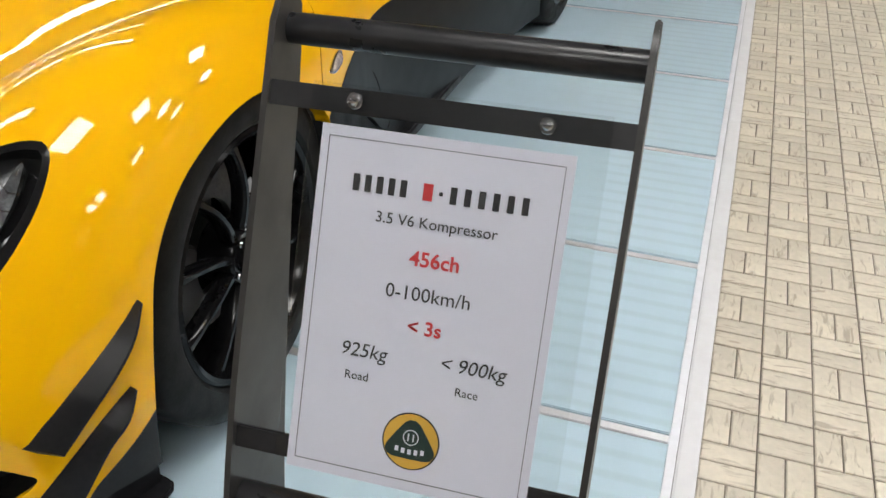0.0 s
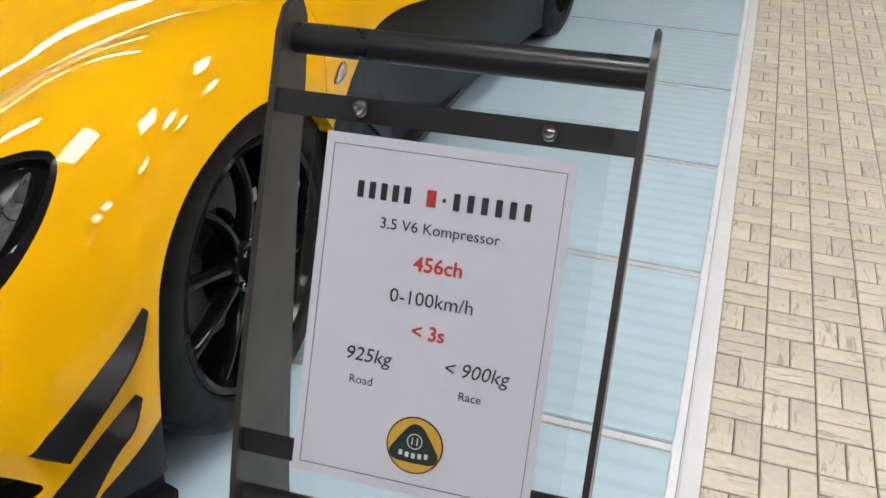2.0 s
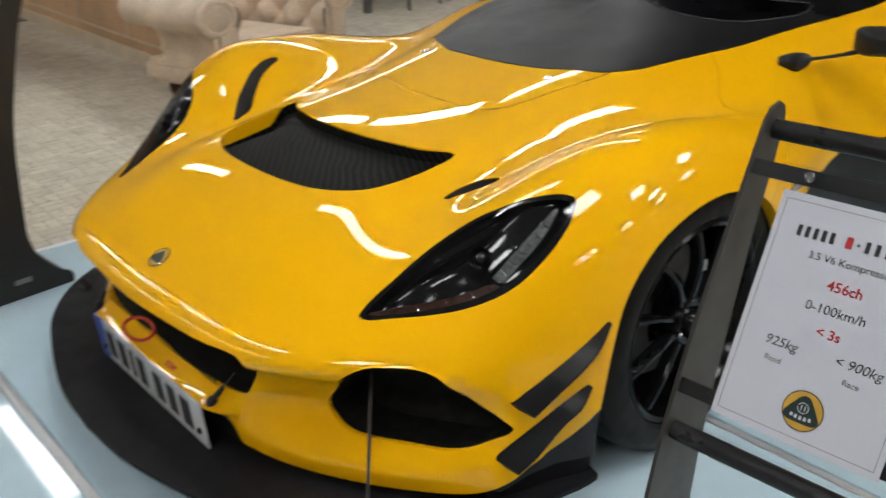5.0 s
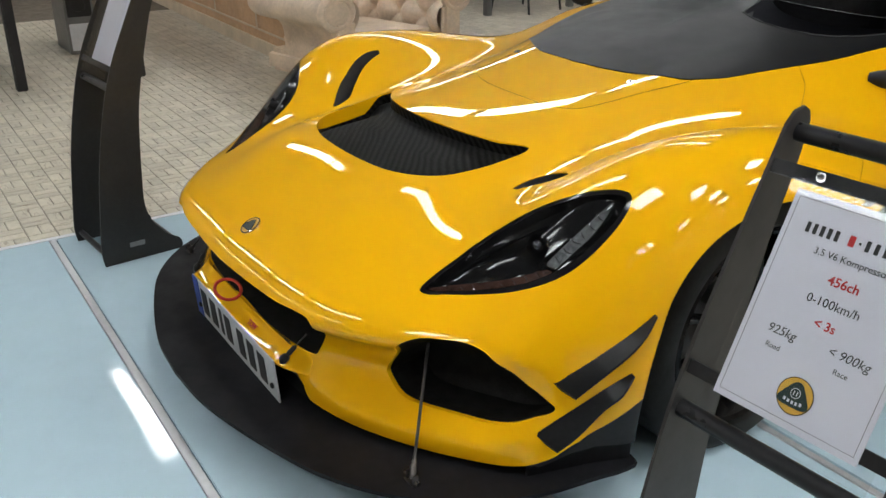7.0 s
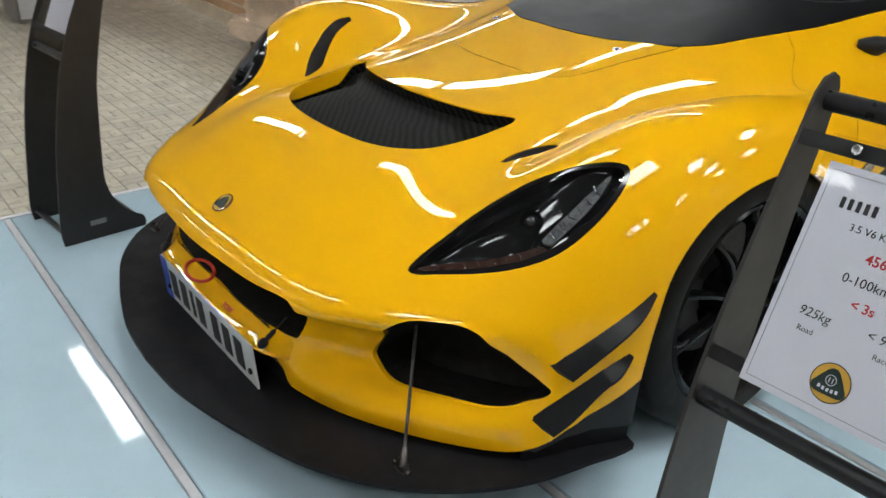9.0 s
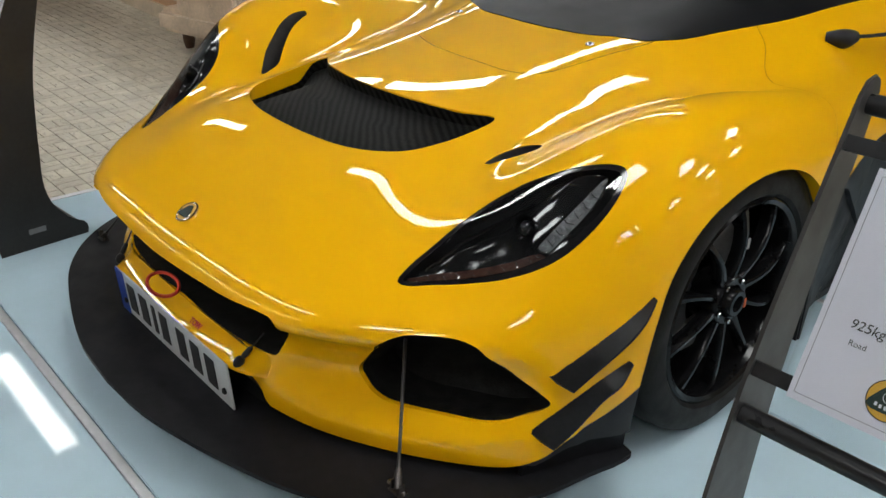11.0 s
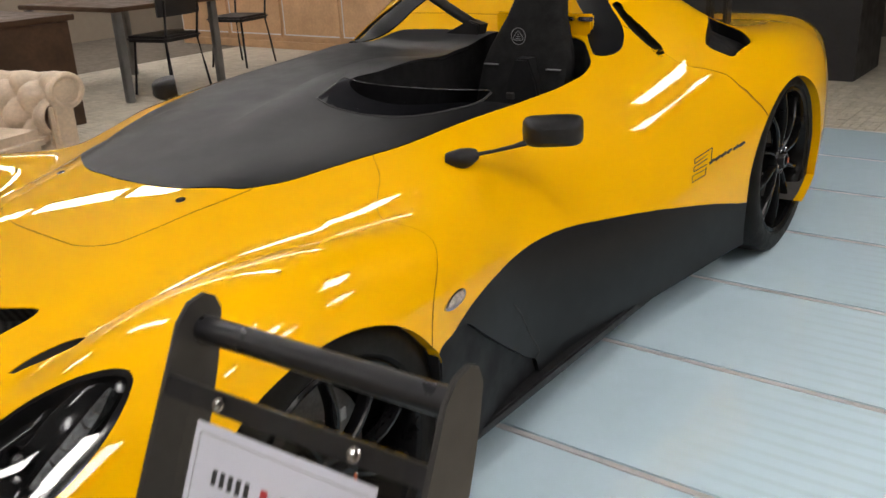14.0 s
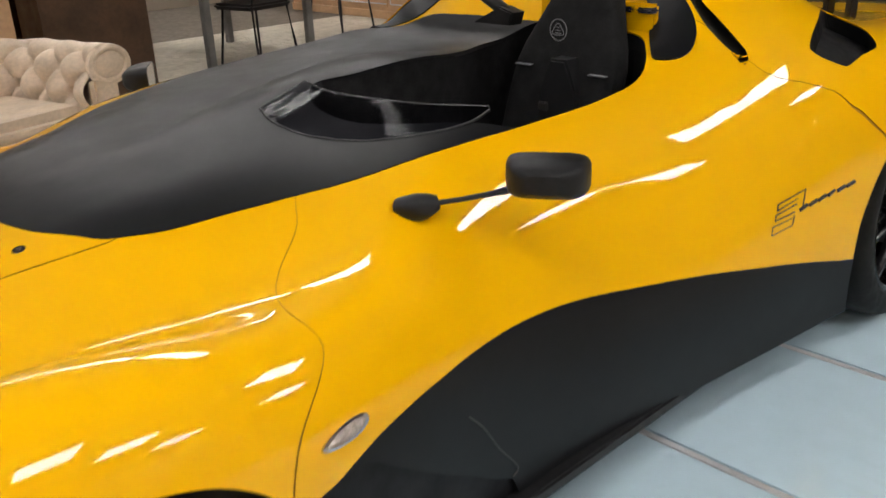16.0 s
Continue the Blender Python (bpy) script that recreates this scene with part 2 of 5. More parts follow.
def part(name, bm, material, parent=None, label="", m=None, flat=False):
    """Links a bmesh as one mesh object under a thing or a part."""
    me = bpy.data.meshes.new(name)
    bmesh.ops.recalc_face_normals(bm, faces=bm.faces)
    bm.to_mesh(me)
    bm.free()
    if not flat:
        smooth(me)
    me.materials.append(material)
    ob = new(name, me)
    if m is not None:
        ob.matrix_basis = m
    ob.parent = parent
    if label:
        tagged(ob, label)
    return ob


def box(bm, c, s, bev=0.0, m=None):
    """A bevelled box round c with the sizes s."""
    r = bmesh.ops.create_cube(bm, size=1)
    vs = r["verts"]
    for v in vs:
        v.co = Vector(c) + Vector((v.co.x * s[0], v.co.y * s[1], v.co.z * s[2]))
    if bev:
        es = list({e for v in vs for e in v.link_edges})
        r = bmesh.ops.bevel(bm, geom=es, offset=bev, segments=2, affect="EDGES")
        vs = list({v for f in r["faces"] for v in f.verts} | {v for v in vs if v.is_valid})
    if m is not None:
        bmesh.ops.transform(bm, matrix=m, verts=vs)
    return bm


def boxed(c, s, bev=0.003, m=None):
    return box(bmesh.new(), c, s, bev, m)


def tube(bm, path, r, n=10, caps=True, flat=1.0):
    """A round bar along a path; r may be a number or one for each point."""
    path = [Vector(p) for p in path]
    rings = []
    up = Vector((0, 0, 1))
    for i, p in enumerate(path):
        d = (path[min(i + 1, len(path) - 1)] - path[max(i - 1, 0)]).normalized()
        a = d.cross(up)
        a = a.normalized() if a.length > 1e-3 else Vector((1, 0, 0))
        b = a.cross(d).normalized()
        rr = r[i] if isinstance(r, (list, tuple)) else r
        rings.append([bm.verts.new(p + (a * math.cos(t) + b * math.sin(t) * flat) * rr) for t in (2 * math.pi * k / n for k in range(n))])
    for a, b in zip(rings, rings[1:]):
        for k in range(n):
            bm.faces.new((a[k], a[(k + 1) % n], b[(k + 1) % n], b[k]))
    if caps:
        bm.faces.new(rings[0])
        bm.faces.new(rings[-1])
    return bm


def lathe(bm, profile, n=48, axis="x", closed=True):
    """Turns a profile of (along, radius) round an axis."""
    rings = []
    for k in range(n):
        t = 2 * math.pi * k / n
        c, s = math.cos(t), math.sin(t)
        rings.append([bm.verts.new((a, r * c, r * s) if axis == "x" else (r * c, r * s, a)) for a, r in profile])
    m = len(profile)
    for k in range(n):
        for i in range(m if closed else m - 1):
            a, b = rings[k], rings[(k + 1) % n]
            bm.faces.new((a[i], b[i], b[(i + 1) % m], a[(i + 1) % m]))
    return bm


def spline(points, n, closed=False):
    """A smooth curve through some points (centripetal Hermite), as n points."""
    p = np.array(points, float)
    if closed:
        p = np.concatenate([p[-2:], p, p[:3]])
    t = np.r_[0, np.cumsum(np.sqrt(np.linalg.norm(np.diff(p, axis=0), axis=1)) + 1e-9)]
    if closed:
        return hermite(p, t, np.linspace(t[2], t[-3], n, endpoint=False))
    return hermite(p, t, np.linspace(t[0], t[-1], n))


def hermite(p, t, s):
    """Cubic through the rows of p, set at the parameters t, read at s."""
    d = np.diff(p, axis=0) / np.diff(t).reshape(-1, *[1] * (p.ndim - 1))
    h = np.diff(t)
    m = np.empty_like(p)
    m[0], m[-1] = d[0], d[-1]
    w = (h[1:] / (h[1:] + h[:-1])).reshape(-1, *[1] * (p.ndim - 1))
    m[1:-1] = w * d[:-1] + (1 - w) * d[1:]
    i = np.clip(np.searchsorted(t, s, side="right") - 1, 0, len(t) - 2)
    sh = (-1, *[1] * (p.ndim - 1))
    hh = h[i].reshape(sh)
    x = ((s - t[i]) / h[i]).reshape(sh)
    return (1 + 2 * x) * (1 - x) ** 2 * p[i] + x * (1 - x) ** 2 * hh * m[i] + x * x * (3 - 2 * x) * p[i + 1] + x * x * (x - 1) * hh * m[i + 1]


def plate(bm, outline, thick, axis="x", at=0.0, bev=0.0):
    """A flat plate: a closed outline in the plane across an axis, given thickness."""
    def put(a, b, c):
        return {"x": (c, a, b), "y": (a, c, b), "z": (a, b, c)}[axis]
    lo = [bm.verts.new(put(a, b, at - thick / 2)) for a, b in outline]
    hi = [bm.verts.new(put(a, b, at + thick / 2)) for a, b in outline]
    n = len(lo)
    f0, f1 = bm.faces.new(lo), bm.faces.new(hi[::-1])
    for k in range(n):
        bm.faces.new((lo[k], hi[k], hi[(k + 1) % n], lo[(k + 1) % n]))
    if bev:
        bmesh.ops.bevel(bm, geom=list(f0.edges) + list(f1.edges), offset=bev, segments=2, affect="EDGES")
    bmesh.ops.triangulate(bm, faces=[f for f in bm.faces if len(f.verts) > 4])
    return bm


class Sheet:
    """A piece of a smooth surface: points, their normals, and triangles."""

    def __init__(self, v, n, t):
        self.v, self.n, self.t = v, n, t

    def split(self, s):
        """Cuts along the line where the field s is zero; the piece below zero and the piece above it."""
        v, n, t = self.v, self.n, self.t
        neg = s < 0
        cnt = neg[t].sum(1)
        ins, out = list(map(tuple, t[cnt == 3])), list(map(tuple, t[cnt == 0]))
        vv, nn, cut = [], [], {}

        def mid(a, b):
            key = (a, b) if a < b else (b, a)
            if key not in cut:
                a, b = key
                f = float(np.clip(s[a] / (s[a] - s[b]), 0.001, 0.999))
                vv.append(v[a] + f * (v[b] - v[a]))
                m = n[a] + f * (n[b] - n[a])
                nn.append(m / (np.linalg.norm(m) + 1e-12))
                cut[key] = len(v) + len(vv) - 1
            return cut[key]
        for tri in t[(cnt == 1) | (cnt == 2)].tolist():
            alone = [k for k in range(3) if neg[tri[k]] == (sum(bool(neg[q]) for q in tri) == 1)][0]
            a, b, c = tri[alone], tri[(alone + 1) % 3], tri[(alone + 2) % 3]
            ab, ac = mid(a, b), mid(a, c)
            one, two = (ins, out) if neg[a] else (out, ins)
            one.append((a, ab, ac))
            two += [(ab, b, c), (ab, c, ac)]
        v2 = np.concatenate([v, np.array(vv).reshape(-1, 3)])
        n2 = np.concatenate([n, np.array(nn).reshape(-1, 3)])
        return (Sheet(v2, n2, np.array(ins, int).reshape(-1, 3)).packed(), Sheet(v2, n2, np.array(out, int).reshape(-1, 3)).packed())

    def packed(self):
        used = np.unique(self.t)
        back = np.full(len(self.v), -1)
        back[used] = np.arange(len(used))
        return Sheet(self.v[used], self.n[used], back[self.t])

    def rim(self):
        """The edges with one triangle only, as pairs of points in order."""
        t = self.t
        e = np.concatenate([t[:, [0, 1]], t[:, [1, 2]], t[:, [2, 0]]])
        key = np.sort(e, 1)
        _, first, count = np.unique(key, axis=0, return_index=True, return_counts=True)
        return e[first[count == 1]]

    def moved(self, d):
        """The sheet shifted by d: a vector, one for each point, or a distance along the normals."""
        return Sheet(self.v + (self.n * d if np.ndim(d) == 0 else d), self.n, self.t)

    def wall(self, d0, d1, above=-9.0):
        """A band along the rim, between two shifts, where the rim lies high enough."""
        e = self.rim()
        e = e[self.v[e][..., 2].mean(1) > above]
        a, b = self.moved(d0).v, self.moved(d1).v
        k = len(e)
        v = np.concatenate([a[e[:, 0]], a[e[:, 1]], b[e[:, 1]], b[e[:, 0]]])
        i = np.arange(k)
        t = np.concatenate([np.stack([i, i + k, i + 2 * k], 1), np.stack([i, i + 2 * k, i + 3 * k], 1)])
        g = np.cross(a[e[:, 1]] - a[e[:, 0]], b[e[:, 0]] - a[e[:, 0]])
        g /= np.linalg.norm(g, axis=1, keepdims=True) + 1e-12
        return Sheet(v, np.tile(g, (4, 1)), t)

    def plus(self, *others):
        v, n, t = [self.v], [self.n], [self.t]
        k = len(self.v)
        for o in others:
            v.append(o.v), n.append(o.n), t.append(o.t + k)
            k += len(o.v)
        return Sheet(np.concatenate(v), np.concatenate(n), np.concatenate(t))

    def part(self, name, material, parent, label=""):
        me = bpy.data.meshes.new(name)
        me.from_pydata(self.v.tolist(), [], self.t.tolist())
        me.shade_smooth()
        me.normals_split_custom_set_from_vertices(self.n.tolist())
        me.materials.append(material)
        ob = new(name, me)
        ob.parent = parent
        if label:
            tagged(ob, label)
        return ob


def outline_field(p, poly, where):
    """Signed distance from the flat points p to a closed outline, negative inside; far off where 'where' is false."""
    s = np.full(len(p), 1.0)
    lo, hi = poly.min(0) - 0.05, poly.max(0) + 0.05
    sel = np.where(where & (p > lo).all(1) & (p < hi).all(1))[0]
    a, b = poly, np.roll(poly, -1, 0)
    d = b - a
    for part_of in np.array_split(sel, max(1, len(sel) // 4000)):
        q = p[part_of][:, None]
        f = np.clip(((q - a) * d).sum(-1) / ((d * d).sum(-1) + 1e-15), 0, 1)
        dist = np.linalg.norm(q - a - f[..., None] * d, axis=-1).min(1)
        cross = ((a[:, 1] > q[..., 1]) != (b[:, 1] > q[..., 1])) & (q[..., 0] < (b[:, 0] - a[:, 0]) * (q[..., 1] - a[:, 1]) / (b[:, 1] - a[:, 1] + 1e-15) + a[:, 0])
        s[part_of] = np.where(cross.sum(1) % 2 == 1, -dist, dist)
    return s

# ---- the hall ----
X0, X1, Y0, Y1 = -9.0, 6.0, -6.0, 11.0
part("floor", boxed(((X0 + X1) / 2, (Y0 + Y1) / 2, FLOOR - 0.055), (X1 - X0, Y1 - Y0, 0.1), 0), GROUT, label="")
tagged(bpy.data.objects["floor"], "worn cream block floor laid in basket weave", "floor", kind="structure")
for nm, c, s in (("wall_north", ((X0 + X1) / 2, Y1 + 0.1, 1.5), (X1 - X0 + 0.4, 0.2, 3.3)), ("wall_south", ((X0 + X1) / 2, Y0 - 0.1, 1.5), (X1 - X0 + 0.4, 0.2, 3.3)),
                 ("wall_west", (X0 - 0.1, (Y0 + Y1) / 2, 1.5), (0.2, Y1 - Y0, 3.3)), ("wall_east", (X1 + 0.1, (Y0 + Y1) / 2, 1.5), (0.2, Y1 - Y0, 3.3))):
    tagged(part(nm, boxed(c, s, 0), WALLM), "plain beige painted wall", "wall", kind="structure")

# an unseen ceiling of dark slats under a dark void, with recessed fluorescent fittings
bm = bmesh.new()
box(bm, ((X0 + X1) / 2, (Y0 + Y1) / 2, CEIL + 0.15), (X1 - X0, Y1 - Y0, 0.1))
tagged(part("ceiling_void", bm, GAPM), "dark void above the ceiling slats", "ceiling", kind="structure")
bm = bmesh.new()
y = Y0 + 0.1
while y < Y1:
    box(bm, ((X0 + X1) / 2, y, CEIL), (X1 - X0, 0.165, 0.012))
    y += 0.19
tagged(part("ceiling", bm, CEILM, flat=True), "dark slatted ceiling", "ceiling", kind="structure")


def ceiling_light(x, y, lx, ly, label):
    t = thing("ceiling_light", (x, y, CEIL - 0.05), label, "ceiling light", "ceiling lights")
    part("housing", boxed((0, 0, 0.02), (lx + 0.05, ly + 0.05, 0.04), 0.004), CEILM, t)
    part("diffuser", boxed((0, 0, -0.004), (lx, ly, 0.008), 0.002), TUBELIGHT if lx > 1 else LIGHT, t, "glowing white diffuser")
    bm = bmesh.new()
    n = int(lx / 0.1)
    for k in range(n + 1):
        box(bm, (-lx / 2 + k * lx / n, 0, -0.016), (0.004, ly, 0.016))
    tagged(part("louvre", bm, ALU, t, flat=True), kind="stuff")
    return t


# some stand where reflections put them; the others are added fill for the hall
for fx, ks in ((-1.15, (-2, -1, 0, 1)), (-3.0, (-2, -1, 1, 2)), (-4.70, (-2, -1, 0, 1, 2)), (-6.5, (-2, -1, 1, 2, 3)), (-8.2, (-2, -1, 1, 2, 3))):
    for k in ks:
        ceiling_light(fx, -0.05 + 2.1 * k, 1.5, 0.16, "long white fluorescent fitting with a louvre under the unseen ceiling, some added as fill")
# highlights place three; the rest are added fill for the sheet and the flank
for fx, fy in ((1.35, -0.5), (1.98, 3.1), (1.2, -2.7), (2.4, -3.1), (2.8, 0.9), (4.6, -1.4), (3.9, 2.0), (3.9, 4.4), (5.2, 0.6), (5.2, 3.2)):
    ceiling_light(fx, fy, 0.62, 0.62, "square white light panel with a louvre under the unseen ceiling, some added as fill")

# ---- the glass platform ----
PX0, PX1 = -1.352, 1.51
JOINTS = [-1.505, -0.92, -0.342, 0.236, 0.82, 1.40, 2.01, 2.63, 3.25, 3.87, 4.49]
plat = thing("platform", (0, 0, 0), "low display platform of pale blue glass panels in white metal strips", "platform", kind="structure")
part("base", boxed(((PX0 + PX1) / 2, (JOINTS[0] + JOINTS[-1]) / 2, -0.022), (PX1 - PX0, JOINTS[-1] - JOINTS[0], 0.012), 0), GAPM, plat)

# ---- the sports car ----
car = thing("sports_car", (0, 0, 0), "open yellow track sports car with satin black panels on glass platform", "car")


def section(*pts):
    """One cross-section of the body, from the middle line out to the lower edge of the side."""
    return [tuple(p) for p in pts]


def level(y, *xz):
    return [(x, y, z) for x, z in xz]


CHIN = section((0, -.70, .15), (.15, -.70, .15), (.30, -.69, .15), (.42, -.645, .142), (.55, -.575, .142), (.64, -.51, .142), (.69, -.47, .146), (.715, -.44, .15), (.73, -.425, .15))
LIP = section((0, -.70, .19), (.15, -.70, .19), (.30, -.69, .188), (.42, -.652, .182), (.55, -.580, .180), (.645, -.512, .180), (.694, -.462, .185), (.720, -.428, .180), (.736, -.405, .155))
BUMPER = section((0, -.70, .255), (.15, -.70, .255), (.30, -.672, .255), (.41, -.592, .250), (.54, -.528, .245), (.645, -.462, .25), (.705, -.415, .245), (.73, -.39, .225), (.745, -.36, .165))
HOLLOW = section((0, -.72, .325), (.15, -.715, .325), (.30, -.692, .328), (.415, -.618, .325), (.545, -.545, .33), (.65, -.476, .33), (.708, -.405, .32), (.735, -.372, .27), (.754, -.335, .168))
NOSE = section((0, -.755, .37), (.15, -.75, .37), (.30, -.735, .375), (.43, -.69, .38), (.56, -.595, .385), (.655, -.50, .38), (.71, -.40, .36), (.738, -.36, .29), (.76, -.31, .17))
EMBLEM = section((0, -.676, .433), (.15, -.671, .434), (.30, -.648, .436), (.44, -.59, .436), (.56, -.50, .442), (.66, -.41, .45), (.74, -.30, .43), (.778, -.265, .32), (.785, -.26, .17))
LAMP_S = section((0, -.45, .556), (.15, -.45, .556), (.28, -.44, .55), (.42, -.40, .52), (.54, -.36, .54), (.66, -.30, .57), (.755, -.23, .52), (.79, -.20, .40), (.795, -.19, .17))
VENT = section((0, -.20, .615), (.15, -.20, .612), (.28, -.20, .598), (.41, -.19, .572), (.54, -.18, .645), (.66, -.16, .675), (.765, -.13, .62), (.80, -.12, .48), (.80, -.12, .17))
AXLE = level(.02, (0, .655), (.15, .652), (.28, .635), (.43, .60), (.56, .69), (.67, .72), (.77, .665), (.81, .50), (.815, .17))
COWL = level(.28, (0, .705), (.15, .70), (.28, .685), (.44, .615), (.57, .665), (.67, .69), (.765, .63), (.80, .48), (.80, .14))
DOOR_F = section((0, .55, .755), (.15, .55, .752), (.33, .55, .735), (.52, .53, .634), (.62, .52, .638), (.70, .50, .636), (.753, .50, .56), (.772, .50, .46), (.75, .50, .13))
DOOR = level(.85, (0, .80), (.15, .797), (.33, .787), (.47, .750), (.545, .70), (.605, .63), (.66, .54), (.70, .40), (.69, .13))
WAIST = level(1.2, (0, .835), (.15, .832), (.33, .82), (.47, .79), (.55, .735), (.61, .66), (.67, .55), (.715, .38), (.70, .13))
HIP = level(1.5, (0, .84), (.15, .84), (.36, .835), (.50, .81), (.575, .75), (.63, .67), (.70, .56), (.75, .40), (.73, .13))
FIREWALL = level(1.70, (0, .86), (.18, .86), (.39, .855), (.52, .84), (.615, .80), (.685, .72), (.737, .59), (.775, .41), (.76, .135))
HAUNCH = level(1.92, (0, 1.06), (.20, 1.06), (.40, 1.04), (.53, .96), (.65, .845), (.745, .765), (.775, .62), (.80, .42), (.79, .14))
REAR = level(2.37, (0, .95), (.22, .94), (.42, .90), (.58, .86), (.71, .83), (.80, .77), (.85, .66), (.87, .50), (.87, .17))
DECK = level(2.8, (0, .80), (.22, .81), (.44, .82), (.60, .82), (.71, .80), (.79, .74), (.83, .62), (.84, .45), (.83, .25))
TAIL = level(3.08, (0, .78), (.22, .785), (.44, .79), (.58, .785), (.67, .76), (.73, .70), (.76, .58), (.77, .45), (.76, .30))
END = level(3.12, (0, .60), (.22, .60), (.44, .60), (.58, .60), (.66, .59), (.72, .55), (.74, .48), (.75, .40), (.75, .32))
# the fold of the nose, rounded between its tip and the emblem
swell = np.array([.0095, .0095, .0095, .009, .007, .004, .002, 0, 0])[:, None] * np.array([0, -.62, .78])
FOLD = (np.array(NOSE) * .66 + np.array(EMBLEM) * .34 + swell).tolist()
net = np.array([CHIN, LIP, BUMPER, HOLLOW, NOSE, FOLD, EMBLEM, LAMP_S, VENT, AXLE, COWL, DOOR_F, DOOR, WAIST, HIP, FIREWALL, HAUNCH, REAR, DECK, TAIL, END])
XC = -0.035     # the middle plane of the car


def across(x, s):
    """A distance given on the near side, or its mirror image on the far side."""
    return x if s > 0 else 2 * XC - x


def centred(x):
    """Moves what is given from x = 0 onto the middle plane, and leaves the flanks where they are."""
    return x + XC * np.clip(1 - np.asarray(x) / .45, 0, 1)


def mirrored(p):
    return p * ([-1] + [1] * (p.shape[-1] - 1)) + ([2 * XC] + [0] * (p.shape[-1] - 1))


net[..., 0] = centred(net[..., 0])
net = np.concatenate([mirrored(net[:, :0:-1]), net], 1)
ku = np.r_[0, np.cumsum(np.linalg.norm(np.diff(net, axis=0), axis=2).mean(1))]
kv = np.r_[0, np.cumsum(np.linalg.norm(np.diff(net, axis=1), axis=2).mean(0))]
NU, NV = 400, 201
grid = hermite(net, ku, np.r_[np.linspace(0, ku[6], 91), np.linspace(ku[6], ku[-1], NU - 90)[1:]])     # finer over the nose
grid = hermite(grid.transpose(1, 0, 2), kv, np.linspace(0, kv[-1], NV)).transpose(1, 0, 2)


def step(v, lo, hi):
    x = np.clip((v - lo) / (hi - lo), 0, 1)
    return x * x * (3 - 2 * x)


# fair the skin: even out the small waves, most of all along the doors
def faired(g, rows, axis):
    k = np.exp(-0.5 * (np.arange(-3 * rows, 3 * rows + 1) / rows) ** 2)
    k /= k.sum()
    n = len(k) // 2
    first, last = np.take(g, [0], axis), np.take(g, [-1], axis)
    head = 2 * first - np.flip(np.take(g, range(1, n + 1), axis), axis)
    tail = 2 * last - np.flip(np.take(g, range(-n - 1, -1), axis), axis)
    wide = np.concatenate([head, g, tail], axis)
    out = np.zeros_like(g)
    for q, w in enumerate(k):
        out += w * np.take(wide, range(q, q + g.shape[axis]), axis)
    return out


light = faired(faired(grid, 2, 0), 1, 1)
heavy = faired(faired(grid, 10, 0), 5, 1)
middle = faired(faired(grid, 10, 0), 3, 1)
door = step(grid[..., 1], .62, .80) * (1 - step(grid[..., 1], 1.45, 1.65)) * step(np.abs(grid[..., 0]), .44, .52)
wing = step(grid[..., 1], -.12, .10) * (1 - step(grid[..., 1], .62, .80)) * step(np.abs(grid[..., 0]), .36, .46)
grid = light + (heavy - light) * door[..., None] + (middle - light) * wing[..., None]
gx, gy = grid[..., 0], grid[..., 1]

# the fairing in front of the driver swells from a crease beside the middle line
grid[..., 2] += np.where(grid[..., 2] > 0.6, 0.036 * step(gx, -0.055, -0.035) * (1 - step(gx, 0.02, 0.36)) * step(gy, 0.50, 0.95) * (1 - step(gy, 1.05, 1.5)), 0)

# the far rail beside the black cover stands proud
rail = np.interp(gy, [.25, .45, .60, .72, .95, 1.25, 1.50, 1.70], [0, .020, .040, .046, .034, .026, .024, 0])
grid[..., 2] += rail * np.exp(-((gx + .575) / .10) ** 2)

# the shoulder is scooped out ahead of the air inlet
ax = np.where(gx > XC, gx, 2 * XC - gx)
crest = np.interp(gy, [1.38, 1.486, 1.579, 1.65, 1.713, 1.771, 1.83], [.608, .617, .630, .638, .631, .610, .60])
hollow = 0.050 * step(gy, 1.18, 1.72) * (1 - step(gy, 1.765, 1.80)) * step(ax, .45, .59) * (1 - step(ax, crest - .035, crest + .006)) * step(grid[..., 2], .60, .72)
grid[..., 2] -= hollow * .75
grid[..., 0] -= np.sign(gx - XC) * hollow * .6
fair = faired(faired(grid, 5, 0), 3, 1)      # the polish of the paint follows the larger forms
calm = faired(faired(grid, 10, 0), 5, 1)
fair += (calm - fair) * np.maximum(step(grid[..., 1], -.15, .15), step(grid[..., 1], -.46, -.30) * step(np.abs(grid[..., 0] - XC), .30, .42))[..., None]
gu, gv = np.gradient(fair, axis=0), np.gradient(fair, axis=1)
nrm = np.cross(gv, gu)
nrm /= np.linalg.norm(nrm, axis=2, keepdims=True) + 1e-12
if nrm[NU // 3, NV // 2, 2] < 0:
    nrm = -nrm
idx = np.arange(NU * NV).reshape(NU, NV)
a, b, c, d = idx[:-1, :-1], idx[1:, :-1], idx[1:, 1:], idx[:-1, 1:]
tris = np.concatenate([np.stack([a, d, c], -1).reshape(-1, 3), np.stack([a, c, b], -1).reshape(-1, 3)])
body = Sheet(grid.reshape(-1, 3), nrm.reshape(-1, 3), tris)


def both(pts):
    """A smooth outline that is its own mirror image, from its half on the near side, front to back."""
    p = spline(pts, 60)
    p[:, 0] = centred(p[:, 0])
    return np.concatenate([p, mirrored(p[::-1])])


def closed(pts, n=110):
    return spline(pts, n, closed=True)


def far(poly):
    return mirrored(poly)


